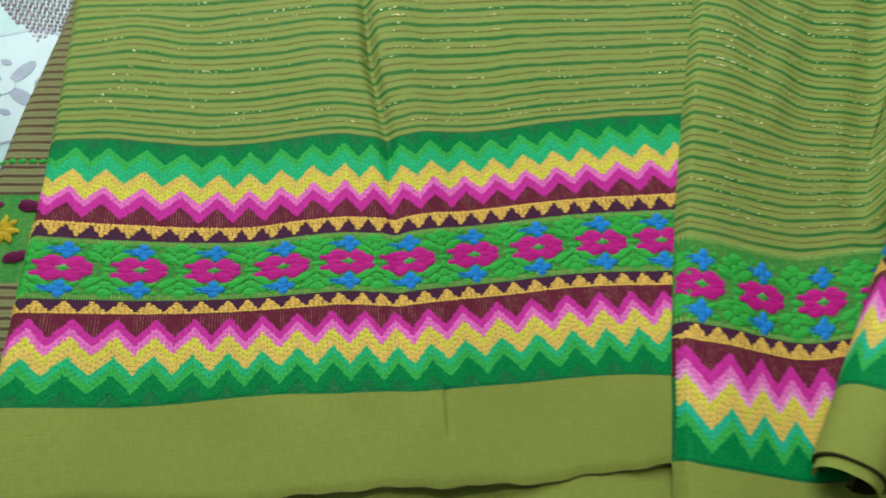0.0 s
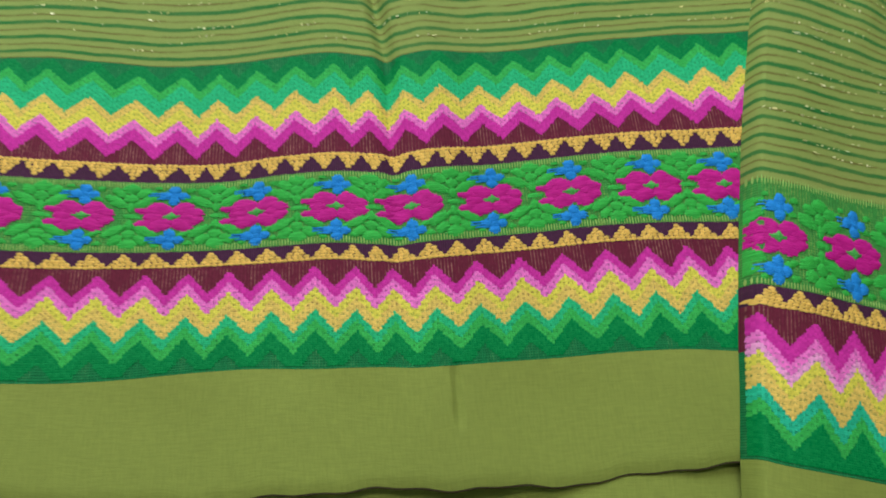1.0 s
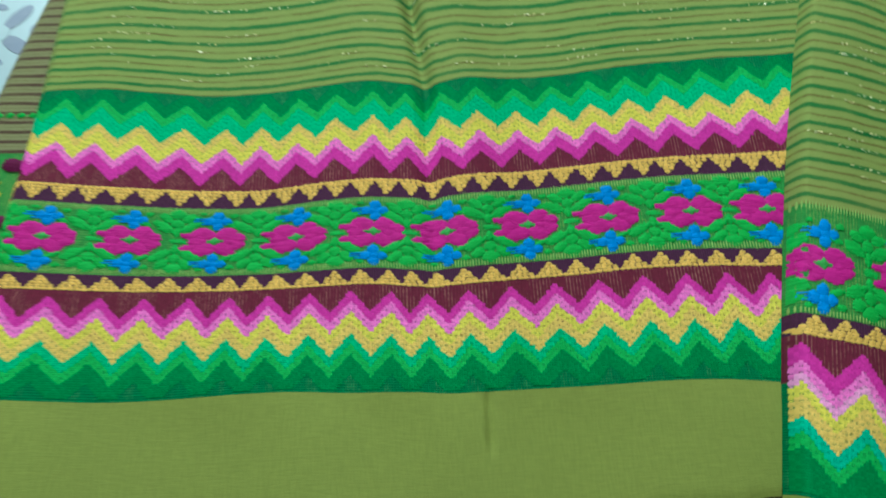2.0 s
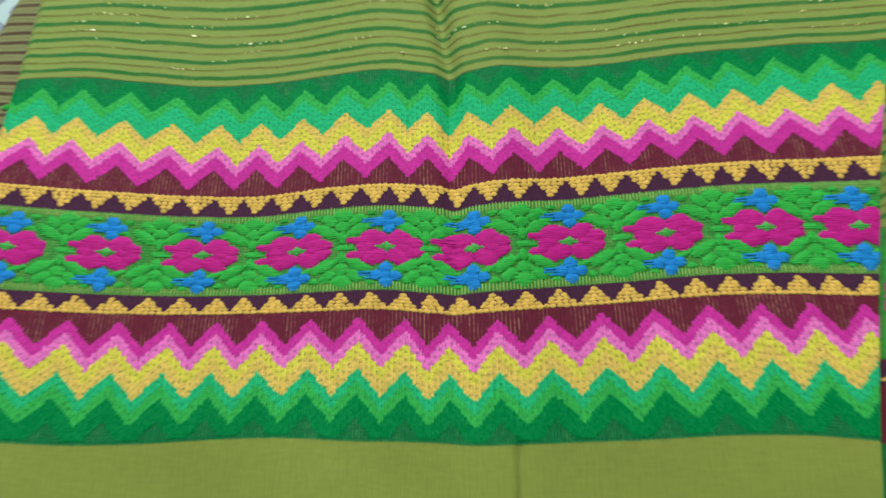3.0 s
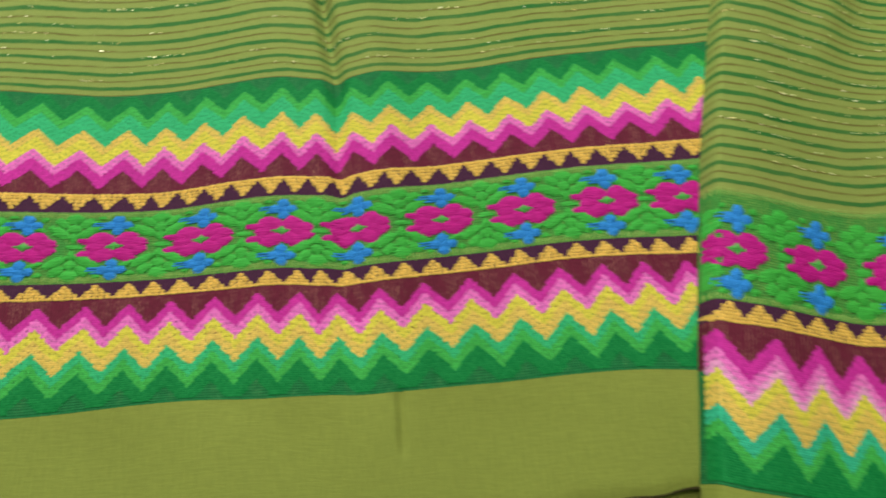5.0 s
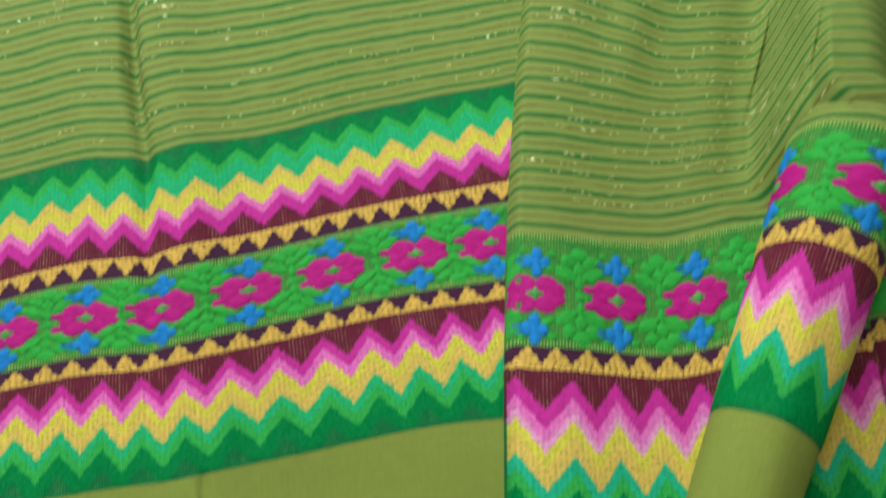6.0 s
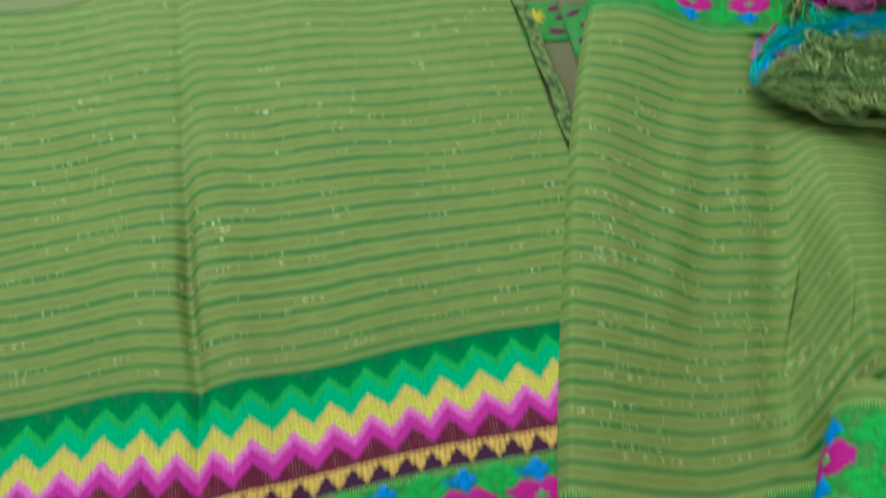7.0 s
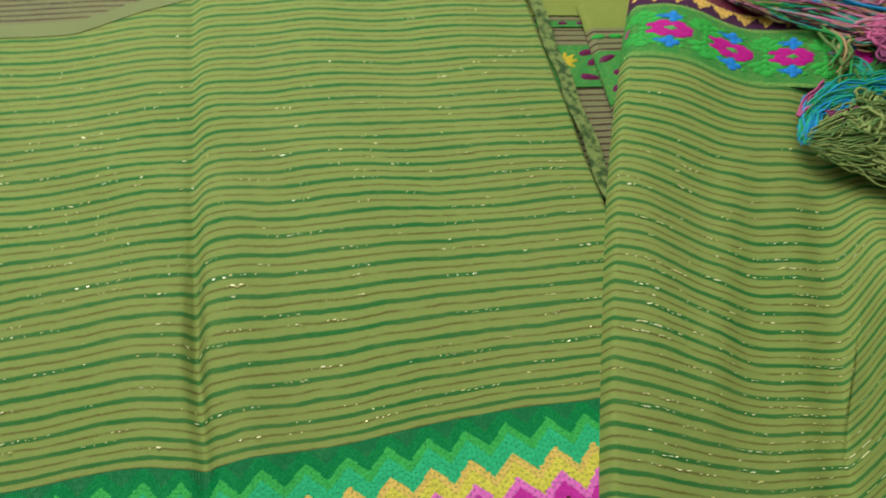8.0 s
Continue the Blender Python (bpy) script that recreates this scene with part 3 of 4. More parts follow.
UPPER_LEVELS = [("dark", 0.1064), ("lime", 0.0992), ("teal", 0.0940), ("orange", 0.0845), ("yellow", 0.0800), ("pink", 0.0732), ("magenta", 0.0682), ("", 0.0615), ("", 0.0)]
LOWER_LEVELS = [("magenta", -0.0094), ("pink", -0.0142), ("yellow", -0.0190), ("orange", -0.0240), ("teal", -0.0297), ("lime", -0.0345), ("dark", -0.0392), ("", -0.0478), ("", -0.1)]
U0, U1 = -0.1815, 0.205
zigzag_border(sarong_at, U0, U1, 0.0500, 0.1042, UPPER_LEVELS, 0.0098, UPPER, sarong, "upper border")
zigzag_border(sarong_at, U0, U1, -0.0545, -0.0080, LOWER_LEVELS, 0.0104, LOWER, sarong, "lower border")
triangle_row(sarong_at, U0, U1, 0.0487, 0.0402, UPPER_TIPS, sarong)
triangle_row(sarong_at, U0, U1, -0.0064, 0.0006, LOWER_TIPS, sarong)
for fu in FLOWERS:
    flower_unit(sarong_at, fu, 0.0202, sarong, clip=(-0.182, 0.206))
comb(sarong_at, U0, U1, 0.0370, 0.0034, sarong)
comb(sarong_at, U0, U1, 0.0034, 0.0034, sarong)
flecks(sarong_at, 900, -0.17, 0.235, 1, 29, lambda u, p: V_TOP + distance_of(p), sarong)


def mottled_material():
    k = Mat("mottled_selvedge", 0.85, 0.2)
    uv, u, v = k.weave()
    n = k.noise(1.0, 2.0, k.stretched(uv, 160, 120))
    c = k.mix(k.ramp(n, 0.40, 0.56), (0.045, 0.085, 0.022), (0.21, 0.25, 0.07))
    return k.colour(c).bump(k.noise(1.0, 2.0, k.stretched(uv, 700, 700)), 0.4, 0.001).m


MOTTLED = mottled_material()


def selvedge_at(u, v, h):
    u, v = np.asarray(u, float), np.asarray(v, float)
    p = sarong_at(np.full_like(u, 0.2480), v, 0.0)
    d = u - 0.2485 + 0.0012 * np.sin(95 * v)
    p[:, 0] += d * COS_S
    p[:, 1] += d * SIN_S
    p[:, 2] += h + 0.0035 - 0.12 * (u - 0.2485)
    return p


sheet("selvedge", selvedge_at, np.linspace(0.2485, 0.2585, 6), np.linspace(0.17, 0.50, 50), MOTTLED, sarong, "mottled dark green turned selvedge")

# ---- the layers under the sarong ----
under = tagged(empty("under_cloth"), "faded olive cotton cloth with brown stripes, spread beneath the sarong", "sarong")


def under_at(x, y, h):
    x, y = np.asarray(x, float), np.asarray(y, float)
    edge = np.clip((-0.187 - x) / 0.006, 0, 1)
    z = 0.0033 + 0.0006 * np.sin(x * 40 + y * 17) - 0.0025 * edge ** 2 + h
    z = z + 0.0026 * sstep(0.215, 0.195, y) * (1 - edge)
    yy = y + 0.06 * (x + 0.19) * sstep(0.12, 0.02, x) * sstep(0.6, 0.75, y) + 0.08 * (x + 0.19) * sstep(0.3, 0.75, y) + 0.10 * (x + 0.19) * (1 - sstep(0.3, 0.75, y))
    return np.column_stack([x + 0.0022 * np.sin(y * 30), yy, z])


UX = edge_grid(-0.193, 0.292, 0.008, ((-0.19, 0.006, 0.001),))
sheet("striped_layer", under_at, UX, np.linspace(0.355, 0.755, 60), BROWN_STRIPES, under, "olive cotton with dark brown stripes", lambda x, y: (x, y / 0.0060))
sheet("motif_strip", under_at, UX, np.linspace(0.270, 0.326, 12), GREEN_G, under, "bright green motif strip")
sheet("striped_layer", under_at, UX, np.linspace(0.326, 0.355, 8), BROWN_STRIPES, under, "olive cotton with dark brown stripes", lambda x, y: (x, y / 0.0060))
sheet("striped_layer", under_at, UX, np.linspace(0.215, 0.270, 12), BROWN_STRIPES, under, "olive cotton with dark brown stripes", lambda x, y: (x, y / 0.0060))
sheet("plain_layer", under_at, np.linspace(-0.193, 0.5, 40), np.linspace(-0.12, 0.215, 30), PLAIN, under, "plain olive cotton lower layer")
sheet("plain_layer", under_at, np.linspace(0.13, 0.292, 14), np.linspace(0.704, 0.743, 6), PLAIN, under, "plain olive cotton end", lift=0.0012)
sheet("motif_strip", under_at, np.linspace(0.16, 0.292, 14), np.linspace(0.622, 0.668, 8), GREEN_G, under, "bright green motif strip", lift=0.0012)
sheet("motif_strip", under_at, np.linspace(0.16, 0.292, 14), np.linspace(0.690, 0.697, 3), GREEN_G, under, "narrow green motif strip", lift=0.0012)
for mx, my in ((0.2245, 0.650), (0.270, 0.646), (-0.179, 0.302)):
    s = 0.8
    star = [(mx + s * 0.006 * math.cos(k), my + s * 0.006 * math.sin(k), 0.0065 * s, 0.0026 * s, math.degrees(k), 0.2) for k in np.linspace(0, 2 * math.pi, 8, endpoint=False)]
    pads("yellow_star", under_at, star, YSAT, under, "yellow embroidered star", 0.002)
for mx, my, r in ((0.242, 0.660, 15), (0.242, 0.632, -10), (0.247, 0.650, 30), (0.277, 0.662, 20), (0.277, 0.632, -20), (-0.166, 0.318, -12), (-0.166, 0.286, 12),
                  (-0.190, 0.318, 12), (-0.190, 0.286, -12)):
    pads("plum_leaf", under_at, [(mx, my, 0.0085, 0.0035, r, 0.35)], PSAT, under, "dark plum embroidered leaf", 0.002)
pads("green_dots", under_at, [(-0.192 + 0.006 * k, 0.349, 0.0024, 0.0016, 0, 0) for k in range(8)], LEAF, under, "row of small green dots", 0.001)
pads("plum_dots", under_at, [(0.17 + 0.014 * k, 0.694, 0.004, 0.0018, 0, 0) for k in range(8)], PSAT, under, "row of small plum dashes", 0.0022)

flap = tagged(empty("under_flap"), "olive cotton flap with brown stripes and plum motifs, beneath the shawl", "cloth")


def flap_at(x, y, h):
    x, y = np.asarray(x, float), np.asarray(y, float)
    edge = np.clip((0.2500 - x) / 0.005, 0, 1)
    xx = x + 0.10 * (y - 0.7) * -1.0
    return np.column_stack([xx, y + 0.1 * (x - 0.25), 0.0105 - 0.004 * edge ** 2 + 0.001 * np.sin(80 * y) + h])


FX = edge_grid(0.245, 0.34, 0.006, ((0.248, 0.004, 0.001),))
sheet("striped_layer", flap_at, FX, np.linspace(0.56, 0.715, 30), BROWN_STRIPES, flap, "olive cotton with dark brown stripes", lambda x, y: (x, y / 0.0060))
sheet("plain_layer", flap_at, FX, np.linspace(0.715, 0.748, 10), PLAIN, flap, "plain olive cotton end")
sheet("motif_strip", flap_at, FX, np.linspace(0.636, 0.690, 10), GREEN_G, flap, "bright green motif strip", lift=0.0012)
for mx, my, r in ((0.253, 0.682, 25), (0.259, 0.667, 20), (0.254, 0.650, 30), (0.272, 0.678, 20), (0.274, 0.655, 20)):
    pads("plum_leaf", flap_at, [(mx, my, 0.0075, 0.003, r, 0.35)], PSAT, flap, "dark plum embroidered leaf", 0.0022)
pads("green_dots", flap_at, [(0.252 + 0.012 * k, 0.706, 0.005, 0.002, 0, 0) for k in range(6)], LEAF, flap, "row of small green dashes", 0.001)

# ---- the shawl ----
shawl = tagged(empty("shawl"), "matching olive striped shawl with embroidered ends, folded lengthwise over the sarong", "shawl")


def shawl_left(w):
    d = w - 0.2
    return 0.1962 + 0.05 * d + 0.19 * d * d


def shawl_at(a, w, h):
    """The shawl's flat part: a from its folded left edge, w along its length."""
    a, w = np.asarray(a, float), np.asarray(w, float)
    y = w + 0.004 * np.exp(-a / 0.009) - (0.003 + 0.021 * sstep(0.34, 0.5, w)) * sstep(0.005, 0.085, a) + 0.008 * sstep(0.06, 0.115, a) * sstep(0.5, 0.3, w)
    y = y - 0.007 * sstep(0.02, 0.15, a) * sstep(0.60, 0.67, w)
    fold = np.clip((0.006 - a) / 0.006, 0, 1)
    z = 0.0215 - 0.011 * fold ** 2.2 + 0.003 * bell(a, 0.018, 0.02) - 0.004 * bell(a, 0.075, 0.03) + 0.012 * sstep(0.53, 0.74, w) * sstep(0.0, 0.05, a)
    z = z + 0.0012 * np.sin(28 * w + 40 * a) * sstep(0.0, 0.03, a) + 0.0025 * bell(a, 0.055 + 0.12 * (w - 0.45), 0.010) * sstep(0.38, 0.46, w) * sstep(0.66, 0.55, w)
    return np.column_stack([shawl_left(w) + a, y, z + h])


def field_lie(a, w, h):
    """The shawl's striped field: flat from its folded edge, then rising over the roll, whose ridge dies away along it."""
    p = shawl_at(a, w, h)
    w = np.asarray(w, float)
    d = p[:, 0] - 0.317 - 0.22 * (w - 0.335) - 0.012 * sstep(0.352, 0.327, w)
    rise = sstep(-0.004, 0.021, d)
    high = 1 - sstep(0.35, 0.60, w)
    p[:, 2] += 0.047 * high * rise * (1 - sstep(0.034, 0.090, d)) - 0.004 * bell(d, -0.008, 0.012)
    p[:, 1] += 0.022 * rise * (1 - sstep(0.45, 0.64, w))
    # it tucks under the roll's collar
    p[:, 2] -= 0.005 * rise * sstep(0.337, 0.327, w)
    # slack pleats and two sharp creases in the dip beside the ridge
    p[:, 2] += 0.0018 * np.sin(500 * d + 30 * w) * bell(d, 0.008, 0.009) * high
    p[:, 2] -= 0.0075 * bell(d, 0.001 + 0.1 * (w - 0.43), 0.0018) * bell(w, 0.440, 0.030) + 0.0065 * bell(d, 0.017 + 0.1 * (w - 0.37), 0.0018) * bell(w, 0.368, 0.028)
    return p


def roll_at(q, w, h):
    """The shawl's rolled side: q round the roll from its crown, w along it as on the flat part."""
    q, w = np.asarray(q, float), np.asarray(w, float)
    r = 0.0170 + 0.054 * np.clip(w - 0.165, 0, 0.17)
    th = q / 0.0222
    s = 1.10 * np.minimum(w - 0.2, 0.0735) + 0.88 * np.maximum(w - 0.2735, 0.0) - 0.003
    c, n = 0.475, 0.880
    sink = 0.085 * sstep(0.38, 0.67, w)
    wide = 1 + 0.9 * sstep(0.33, 0.55, w)
    ra = r + h
    side = ra * np.sin(th) * wide
    cx, cy = 0.2920 + s * c - 0.040 * sstep(0.39, 0.54, w), 0.236 + s * n
    wrinkle = 1 + 0.03 * np.sin(5 * th + 40 * w)
    return np.column_stack([cx + side * n, cy - side * c, 0.0180 + r + ra * np.cos(th) * wrinkle - sink])


def right_at(x, w, h):
    """The shawl's lower layer beyond the roll."""
    x, w = np.asarray(x, float), np.asarray(w, float)
    y = w + 0.012 + 0.10 * (x - 0.343)
    return np.column_stack([x, y, 0.0085 + 0.0015 * np.sin(40 * x + 20 * w) + h])


S_BANDS = ((0.3255, 0.2735, GREEN_G, "green ground of the flower strip"), (0.2735, 0.2640, PURPLE_G, "dark plum ground"),
           (0.2640, 0.2440, MAROON_G, "maroon ground"), (0.2440, 0.2000, DEEP_G, "deep green ground"))
S_LEVELS = [("magenta", 0.2605), ("pink", 0.2530), ("pale", 0.2480), ("yellow", 0.2440), ("orange", 0.2385), ("aqua", 0.2305), ("lime", 0.2245), ("dark", 0.2188), ("", 0.1900), ("", 0.1)]
shawl_stripe, shawl_distance = phase_table(0.3255, 0.70, lambda d: 0.0095 + 0.0020 * sstep(0.33, 0.42, d))
SHAWL_PEAKS = (-0.0190, 0.0037, 0.0263, 0.0436, 0.0609, 0.0787, 0.0960, 0.1130, 0.1300, 0.1470, 0.1640)
SHAWL_TIPS = (-0.004, 0.0083, 0.0194, 0.0326, 0.0448, 0.0550, 0.0665, 0.0783, 0.0905, 0.1020, 0.1140, 0.1260, 0.1380, 0.1500)
SA = edge_grid(0.0, 0.150, 0.004, ((0.004, 0.005, 0.0008),))
SA_FAR = edge_grid(0.0, 0.27, 0.003, ((0.004, 0.005, 0.0008), (0.124, 0.024, 0.0009)))
SQ = np.linspace(-0.058, 0.060, 45)
SX = np.linspace(0.305, 0.56, 46)
for at, grid, text in ((shawl_at, SA, "flat side"), (roll_at, SQ, "rolled side"), (right_at, SX, "lower layer")):
    far = SA_FAR if at is shawl_at else grid
    end = 0.668 if at is shawl_at else 0.35
    if at is roll_at:
        sheet("striped_field", at, grid, np.linspace(0.3255, 0.338, 5), STRIPES, shawl, "olive striped cotton turning over the roll", lambda u, w: (u, shawl_stripe(w)))
    else:
        sheet("striped_field", field_lie if at is shawl_at else at, far, np.linspace(0.3255, end, int((end - 0.3255) / 0.004)), STRIPES, shawl, "olive cotton with thin green and brown stripes, " + text,
              lambda u, w: (u, shawl_stripe(w)))
    for b0, b1, m, words in S_BANDS:
        sheet("border_ground", at, grid, np.linspace(b1, b0, 12), m, shawl, words + ", " + text)
    sheet("plain_hem", at, grid, np.linspace(0.1665 if at is roll_at else 0.150, 0.200, 14), PLAIN, shawl, "plain olive cotton hem, " + text)
    g0, g1 = grid[0], grid[-1]
    if at is right_at:
        g1 = 0.46
    if at is shawl_at:
        peaks = np.array(SHAWL_PEAKS)
    else:
        pitch, mid = (0.0178, 0.0055) if at is roll_at else (0.0195, 0.347)
        peaks = mid + pitch * np.arange(math.floor((g0 - mid) / pitch) - 1, math.ceil((g1 - mid) / pitch) + 2)
    zigzag_border(at, g0 + 0.001, g1 - 0.001, 0.2015, 0.2605, S_LEVELS, 0.0128, peaks, shawl, "shawl " + text)
    triangle_row(at, g0 + 0.001, g1 - 0.001, 0.2640, 0.2728, SHAWL_TIPS if at is shawl_at else even(g0, g1, 0.0125), shawl, 6, 2)
    comb(at, g0 + 0.001, g1 - 0.001, 0.3250, 0.0040, shawl)
    comb(at, g0 + 0.001, g1 - 0.001, 0.2750, 0.0030, shawl)
for k in range(4):
    flower_unit(shawl_at, 0.0118 + 0.0352 * k, 0.2972, shawl, 0.86, 1.32, clip=(0.0005, 0.14), low=0.76)
for q in (-0.0695, -0.0330, 0.0070, 0.0440):
    flower_unit(roll_at, q, 0.2972, shawl, 0.95, 1.32, clip=(-0.06, 0.06), low=0.8)
for x in (0.345, 0.382, 0.42, 0.457):
    flower_unit(right_at, x, 0.2990, shawl, 0.95, 1.32, clip=(0.29, 0.46))
# dark sheet added within the roll: the hollow's shade put into its colour
sheet("hollow_shade", lambda q, w, h: roll_at(q, w, h - 0.0036), np.linspace(-0.055, 0.056, 41), np.linspace(0.1635, 0.312, 10), HEM_AND_HOLLOW, shawl, "dark sheet standing in for the shade inside the roll")
# the roll's inner turn, showing at its open end
sheet("inner_turn", lambda q, w, h: roll_at(q, w, h - 0.0021), np.linspace(-0.052, 0.052, 41), np.linspace(0.1605, 0.230, 10), PLAIN, shawl, "plain olive inner turn of the rolled end")
sheet("hem_thread", lambda q, w, h: roll_at(q, w, h - 0.0002), SQ, np.linspace(0.1657, 0.1666, 3), HEM_AND_HOLLOW, shawl, "dark stitched hem edge", thick=0.0016)
# far end: flower strip, triangles and zigzags again
sheet("border_ground", shawl_at, SA_FAR, np.linspace(0.668, 0.724, 10), GREEN_G, shawl, "green ground of the flower strip, far end")
sheet("border_ground", shawl_at, SA_FAR, np.linspace(0.724, 0.740, 5), PURPLE_G, shawl, "dark plum ground, far end")
sheet("border_ground", shawl_at, SA_FAR, np.linspace(0.740, 0.80, 10), MAROON_G, shawl, "maroon ground, far end")
triangle_row(shawl_at, 0.002, 0.2, 0.739, 0.727, even(0.0, 0.2, 0.0150), shawl)
far_levels = [("yellow", 0.812), ("pink", 0.794), ("magenta", 0.781), ("", 0.766), ("", 0.7)]
zigzag_border(shawl_at, 0.002, 0.2, 0.745, 0.80, far_levels, 0.016, np.arange(-0.012, 0.22, 0.0225), shawl, "shawl far end", 0.0016, 0.0016)
for k in range(5):
    flower_unit(shawl_at, -0.0115 + 0.0395 * k, 0.6965, shawl, 0.93, 1.15, clip=(0.001, 0.19))
comb(shawl_at, 0.002, 0.19, 0.6695, 0.0042, shawl)
comb(shawl_at, 0.002, 0.19, 0.7225, 0.0036, shawl)
flecks(field_lie, 640, 0.004, 0.125, 2, 29, lambda u, p: shawl_distance(p), shawl)

# ---- the fringe heaped on the shawl's far end ----
fringe = tagged(empty("fringe"), "tangled multicoloured yarn fringe heaped on the shawl's end", "fringe")
F_COL = {
    "olive": yarn("olive_fringe_yarn", (0.32, 0.37, 0.11), 0.75), "moss": yarn("moss_fringe_yarn", (0.14, 0.23, 0.06), 0.75),
    "teal": yarn("teal_fringe_yarn", (0.03, 0.38, 0.27), 0.6), "blue": yarn("blue_fringe_yarn", (0.03, 0.30, 0.62), 0.6),
    "pink": yarn("pink_fringe_yarn", (0.62, 0.22, 0.34), 0.6), "mauve": yarn("mauve_fringe_yarn", (0.30, 0.06, 0.15), 0.6),
    "sand": yarn("sand_fringe_yarn", (0.55, 0.36, 0.16), 0.7), "plum": yarn("plum_fringe_yarn", (0.06, 0.012, 0.03), 0.7),
    "rose": yarn("rose_fringe_yarn", (0.52, 0.10, 0.22), 0.6),
    "green": yarn("green_fringe_yarn", (0.04, 0.30, 0.06), 0.6),
}


def strand(points, radius, sides=5):
    """A tube of yarn along a smooth line through the points."""
    p = np.asarray(points, float)
    ext = np.vstack([2 * p[0] - p[1], p, 2 * p[-1] - p[-2]])
    line = []
    for i in range(1, len(ext) - 2):
        for t in np.linspace(0, 1, 3, endpoint=False):
            a, b, c, d = ext[i - 1], ext[i], ext[i + 1], ext[i + 2]
            line.append(0.5 * (2 * b + (c - a) * t + (2 * a - 5 * b + 4 * c - d) * t * t + (3 * b - a - 3 * c + d) * t ** 3))
    line = np.array(line + [p[-1]])
    tan = np.gradient(line, axis=0)
    tan /= np.linalg.norm(tan, axis=1)[:, None] + 1e-9
    up = np.cross(tan, (0.1, 0.05, 1.0))
    up /= np.linalg.norm(up, axis=1)[:, None] + 1e-9
    side = np.cross(tan, up)
    n = len(line)
    V = []
    for i in range(n):
        for k in range(sides):
            g = 2 * math.pi * k / sides
            rr = radius * (0.5 if i in (0, n - 1) else 1.0)
            V.append(line[i] + rr * (math.cos(g) * up[i] + math.sin(g) * side[i]))
    F = [(i * sides + k, i * sides + (k + 1) % sides, (i + 1) * sides + (k + 1) % sides, (i + 1) * sides + k) for i in range(n - 1) for k in range(sides)]
    return np.array(V), F


def tassel(points, colours, count, spread, radius=0.00062, label=""):
    """A bundle of strands wandering about one line; one part for each colour."""
    p = np.array(points, float)
    p[:, 1] -= 0.011 * sstep(0.685, 0.655, p[:, 1])
    for colour in colours:
        V, F = [], []
        k = 0
        for _ in range(max(2, int(1.6 * count) // len(colours))):
            m = 3 * len(p) - 2
            base = np.column_stack([np.interp(np.linspace(0, len(p) - 1, m), np.arange(len(p)), p[:, c]) for c in range(3)])
            off = rng.standard_normal(3) * (spread, spread, spread * 0.4)
            wander = np.cumsum(rng.standard_normal(base.shape) * (spread * 0.36, spread * 0.50, spread * 0.26), axis=0)
            wander += rng.standard_normal(base.shape) * 0.0007
            q = base + off * np.linspace(0.5, 1.2, m)[:, None] + wander
            q[:, 2] = np.maximum(0.0345 + 0.52 * (q[:, 2] - 0.0345), 0.0335 + 0.003 * rng.random())
            v, f = strand(q, radius * rng.uniform(0.8, 1.3))
            V.append(v)
            F += [tuple(k + j for j in face) for face in f]
            k += len(v)
        mesh_part("tassel", np.vstack(V), F, F_COL[colour], fringe, label or colour + " yarn tassel")


def curl(cx, cy, r, z, turns=1.3, a0=0.0):
    return [(cx + r * (1 - 0.12 * k / 6) * math.cos(a0 + k), cy + 0.75 * r * math.sin(a0 + k), z + 0.002 * math.sin(2 * k)) for k in np.linspace(0, 2 * math.pi * turns, 10)]


tassel([(0.345, 0.735, 0.036), (0.375, 0.722, 0.040), (0.410, 0.715, 0.043), (0.450, 0.705, 0.045), (0.50, 0.70, 0.044)], ("teal", "pink", "mauve", "sand", "green"), 56, 0.0065)
tassel([(0.350, 0.722, 0.036), (0.385, 0.705, 0.038), (0.420, 0.690, 0.042), (0.465, 0.690, 0.043), (0.51, 0.70, 0.043)], ("sand", "plum", "teal", "pink"), 44, 0.0060)
tassel([(0.36, 0.755, 0.036), (0.40, 0.752, 0.042), (0.44, 0.745, 0.046), (0.49, 0.735, 0.045)], ("pink", "mauve", "plum", "blue"), 60, 0.0085)
tassel([(0.395, 0.735, 0.045), (0.425, 0.732, 0.050), (0.445, 0.715, 0.050), (0.475, 0.722, 0.048), (0.51, 0.71, 0.045)], ("pink", "mauve"), 20, 0.0055)
tassel([(0.354, 0.592, 0.036), (0.364, 0.616, 0.040), (0.386, 0.634, 0.044), (0.420, 0.642, 0.045), (0.47, 0.650, 0.044)], ("blue", "teal", "green"), 30, 0.0032)
tassel([(0.359, 0.600, 0.038), (0.372, 0.622, 0.041), (0.398, 0.632, 0.045), (0.436, 0.632, 0.045), (0.48, 0.64, 0.044)], ("teal", "blue"), 16, 0.0030)
tassel([(0.400, 0.668, 0.037), (0.412, 0.655, 0.042), (0.408, 0.640, 0.044), (0.395, 0.625, 0.042)], ("moss", "green", "teal"), 18, 0.0040)
tassel([(0.362, 0.594, 0.036), (0.385, 0.602, 0.045), (0.410, 0.610, 0.049), (0.445, 0.606, 0.050), (0.49, 0.61, 0.047)], ("olive", "moss"), 74, 0.0060, 0.00046)
tassel([(0.362, 0.592, 0.036), (0.382, 0.590, 0.043), (0.404, 0.594, 0.047), (0.43, 0.588, 0.048), (0.48, 0.590, 0.046)], ("olive", "moss"), 68, 0.0055, 0.00046)
tassel([(0.366, 0.584, 0.037), (0.390, 0.577, 0.041), (0.420, 0.575, 0.043), (0.452, 0.575, 0.043), (0.49, 0.575, 0.042)], ("olive", "moss"), 61, 0.0055, 0.00046)
tassel(curl(0.405, 0.574, 0.013, 0.048), ("olive",), 8, 0.0022)
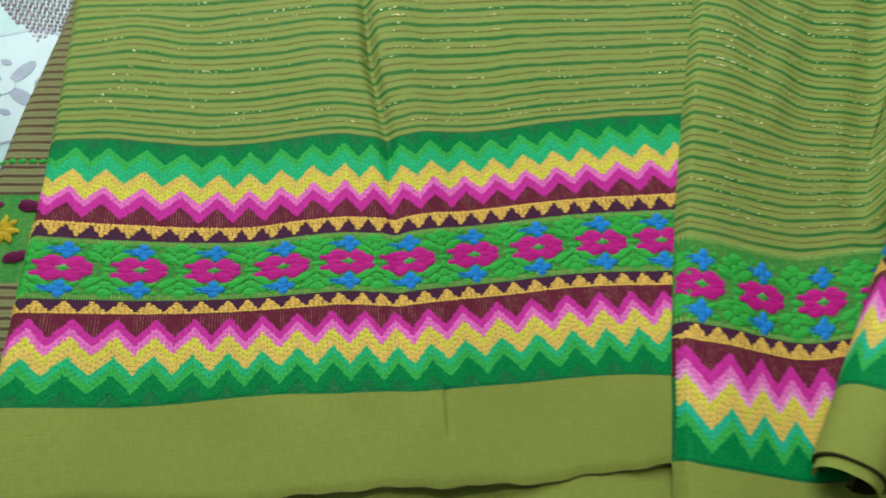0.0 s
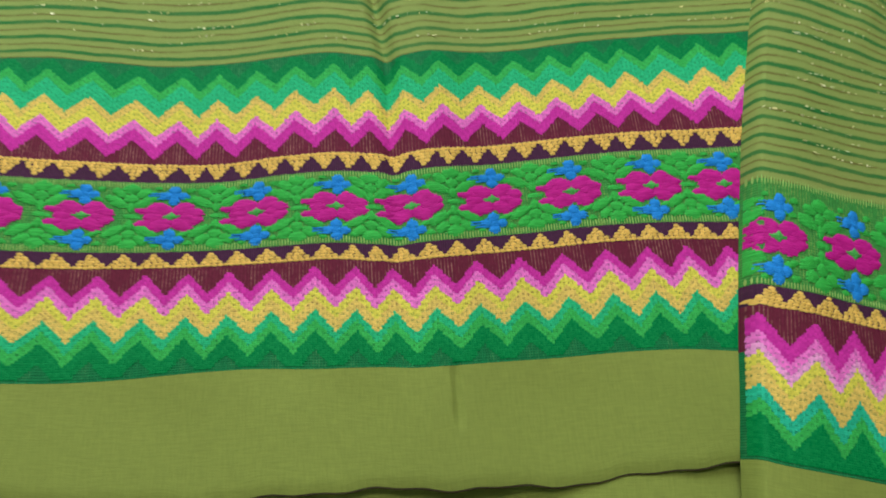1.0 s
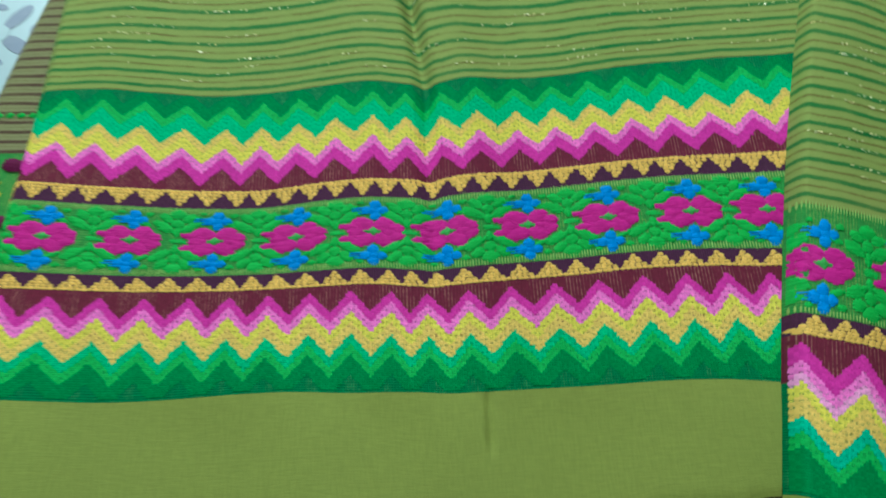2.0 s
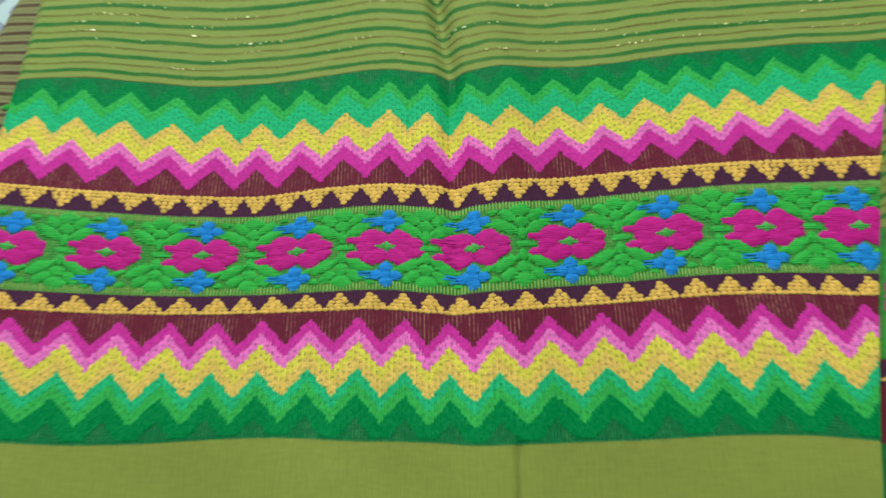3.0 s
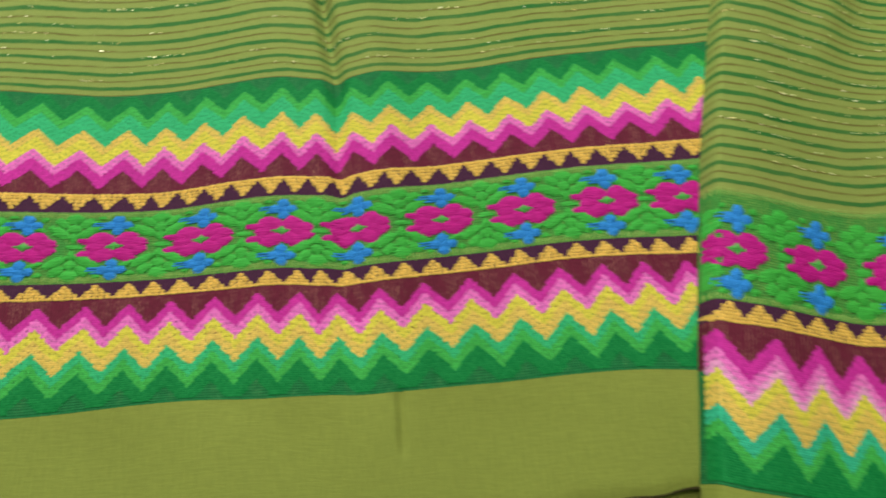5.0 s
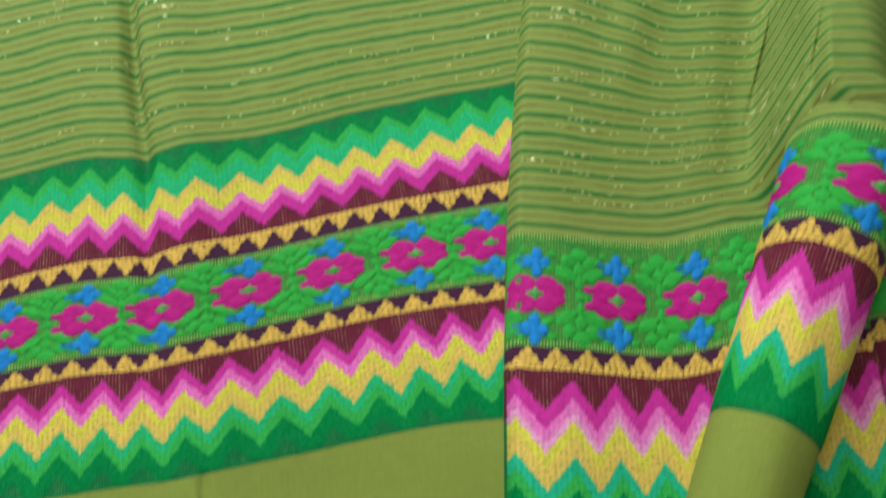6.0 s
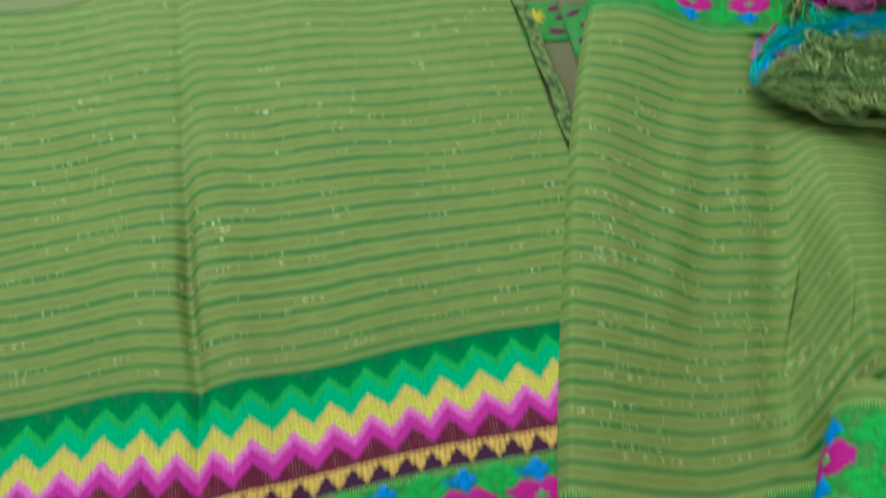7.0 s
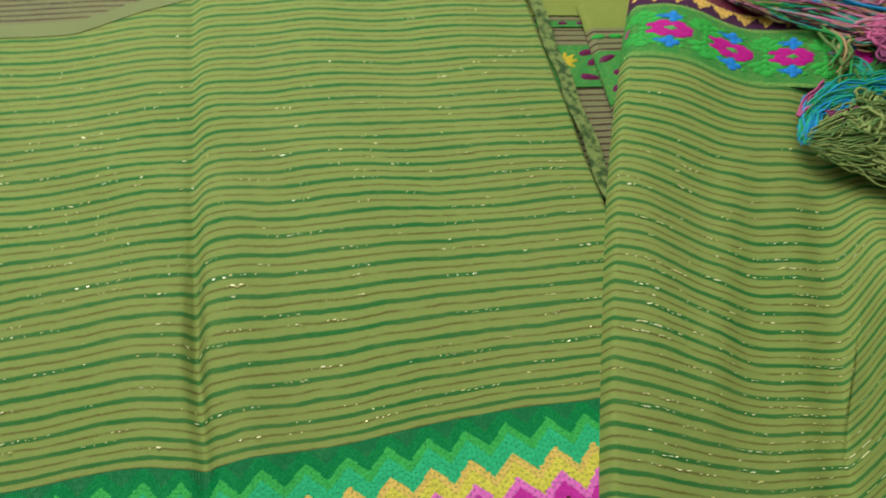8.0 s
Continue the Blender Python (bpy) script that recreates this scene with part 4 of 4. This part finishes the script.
tassel(curl(0.436, 0.572, 0.014, 0.048, 1.4, 2.0), ("olive", "moss"), 10, 0.0024)
tassel(curl(0.440, 0.668, 0.013, 0.049, 1.2, 1.0), ("mauve",), 8, 0.0016, 0.0009)
tassel([(0.415, 0.677, 0.041), (0.445, 0.683, 0.046), (0.48, 0.676, 0.046)], ("sand", "pink"), 14, 0.0035)
tassel([(0.428, 0.665, 0.043), (0.455, 0.668, 0.048), (0.49, 0.66, 0.046)], ("mauve", "plum", "pink"), 16, 0.0050)
tassel([(0.374, 0.612, 0.045), (0.384, 0.607, 0.047), (0.394, 0.610, 0.047)], ("mauve",), 5, 0.0016)

# thicker twisted cords over the heap
tassel([(0.352, 0.742, 0.040), (0.378, 0.735, 0.046), (0.402, 0.722, 0.048), (0.432, 0.714, 0.049), (0.47, 0.708, 0.048)], ("teal", "blue", "green"), 9, 0.0030, 0.0014, "thick blue and green twisted cord")
tassel([(0.350, 0.733, 0.039), (0.372, 0.728, 0.042), (0.398, 0.717, 0.044), (0.425, 0.704, 0.045), (0.45, 0.703, 0.044)], ("sand", "pink"), 8, 0.0028, 0.0012)
tassel([(0.340, 0.742, 0.036), (0.348, 0.738, 0.038), (0.356, 0.734, 0.038)], ("green", "teal"), 26, 0.0045, 0.0010, "cut green tassel end")
tassel([(0.372, 0.752, 0.046), (0.405, 0.747, 0.051), (0.432, 0.736, 0.052), (0.462, 0.738, 0.051), (0.50, 0.728, 0.048)], ("pink", "rose", "pink"), 14, 0.0060, 0.0013)
tassel(curl(0.432, 0.733, 0.020, 0.052, 1.3, 0.6), ("pink", "rose"), 8, 0.0026, 0.0013)
tassel(curl(0.466, 0.722, 0.018, 0.052, 1.2, 2.4), ("rose", "sand"), 8, 0.0026, 0.0013)
tassel(curl(0.436, 0.684, 0.010, 0.050, 1.2, 0.4), ("rose",), 6, 0.0016, 0.0012)
tassel([(0.418, 0.690, 0.046), (0.445, 0.694, 0.049), (0.48, 0.690, 0.048)], ("sand", "pink"), 6, 0.0022, 0.0014)
tassel([(0.395, 0.690, 0.040), (0.405, 0.676, 0.044), (0.402, 0.662, 0.044), (0.392, 0.650, 0.041)], ("moss", "green", "sand"), 10, 0.0034, 0.0011)
tassel([(0.356, 0.612, 0.040), (0.366, 0.625, 0.043), (0.380, 0.638, 0.045)], ("rose",), 4, 0.0012, 0.0010)
for k in range(9):
    cx, cy = rng.uniform(0.385, 0.47), rng.uniform(0.582, 0.632)
    tassel(curl(cx, cy, rng.uniform(0.008, 0.015), 0.050, 0.8, 6 * rng.random()), ("olive", "moss"), 5, 0.0022, 0.0008)

# ---- floor tiles ----
TX, TY = 0.2125, 0.165


def disc(cx, cy, a, b, turn, z0, z1, seg=20, power=1.0):
    t = np.linspace(0, 2 * math.pi, seg, endpoint=False)
    x, y = np.sign(np.cos(t)) * np.abs(np.cos(t)) ** power * a, np.sign(np.sin(t)) * np.abs(np.sin(t)) ** power * b
    c, s = math.cos(turn), math.sin(turn)
    v = [(cx + p * c - q * s, cy + p * s + q * c, z) for z in (z0, z1) for p, q in zip(x, y)]
    f = [tuple(range(seg, 2 * seg))] + [(i, (i + 1) % seg, seg + (i + 1) % seg, seg + i) for i in range(seg)]
    return v, f


def joined(name, pieces, material, parent, label=""):
    V, F = [], []
    for v, f in pieces:
        k = len(V)
        V += v
        F += [tuple(k + i for i in g) for g in f]
    return mesh_part(name, V, F, material, parent, label, smooth=False)


def motif_tile(cx, cy):
    tile = slab("tile", cx - TX / 2 + 0.001, cy - TY / 2 + 0.001, cx + TX / 2 - 0.001, cy + TY / 2 - 0.001, -0.006, -0.0006, TILE, floor, 0.0008)
    joined("medallion", [disc(cx, cy, 0.044, 0.044, radians(25), -0.0008, -0.0003, 24, 0.6)], TILE_GREY, tile, "thin grey outline of the medallion")
    joined("medallion", [disc(cx, cy, 0.0425, 0.0425, radians(25), -0.0005, 0.0, 24, 0.6)], TILE_LIGHT, tile, "white medallion")
    leaves = [disc(cx + 0.0145 * math.cos(g), cy + 0.0145 * math.sin(g), 0.0105, 0.0046, g, -0.0003, 0.0003) for g in np.arange(4) * math.pi / 2 + radians(62)]
    curls = [disc(cx + 0.020 * math.cos(g), cy + 0.020 * math.sin(g), 0.0040, 0.0022, g + 1, -0.0003, 0.0003) for g in np.arange(4) * math.pi / 2 + radians(107)]
    joined("petal", leaves + curls, TILE_GREY, tile, "grey leaves of the tile's flower")
    joined("petal", [disc(cx, cy, 0.006, 0.006, 0, -0.0002, 0.0005)], TILE_LIGHT, tile)
    my = cy + TY / 2 - 0.004
    checks = []
    for i in range(-13, 14):
        for j in range(0, 13):
            if abs(i) + abs(12 - j) * 1.2 < 13.5:
                small = 0.0011 if (i + j) % 2 else 0.0017
                checks.append(disc(cx + 0.008 + 0.0036 * i, my - 0.0036 * (12 - j), small, small, radians(45), -0.0003, 0.0003, 4))
    joined("check", checks, TILE_MAROON, tile, "maroon checked corner of the tile")


for i in range(-2, 4):
    for j in range(-1, 4):
        motif_tile(-0.212 + TX * i, 0.405 + TY * j)
for i in range(-8, 10):
    for j in range(-12, 10):
        if not (-2 <= i < 4 and -1 <= j < 4):
            cx, cy = -0.212 + TX * i, 0.405 + TY * j
            if abs(cx) < 1.89 and -1.5 < cy < 1.25:
                slab("tile", cx - TX / 2 + 0.001, cy - TY / 2 + 0.001, cx + TX / 2 - 0.001, cy + TY / 2 - 0.001, -0.006, -0.0006, TILE, floor, 0.0008)
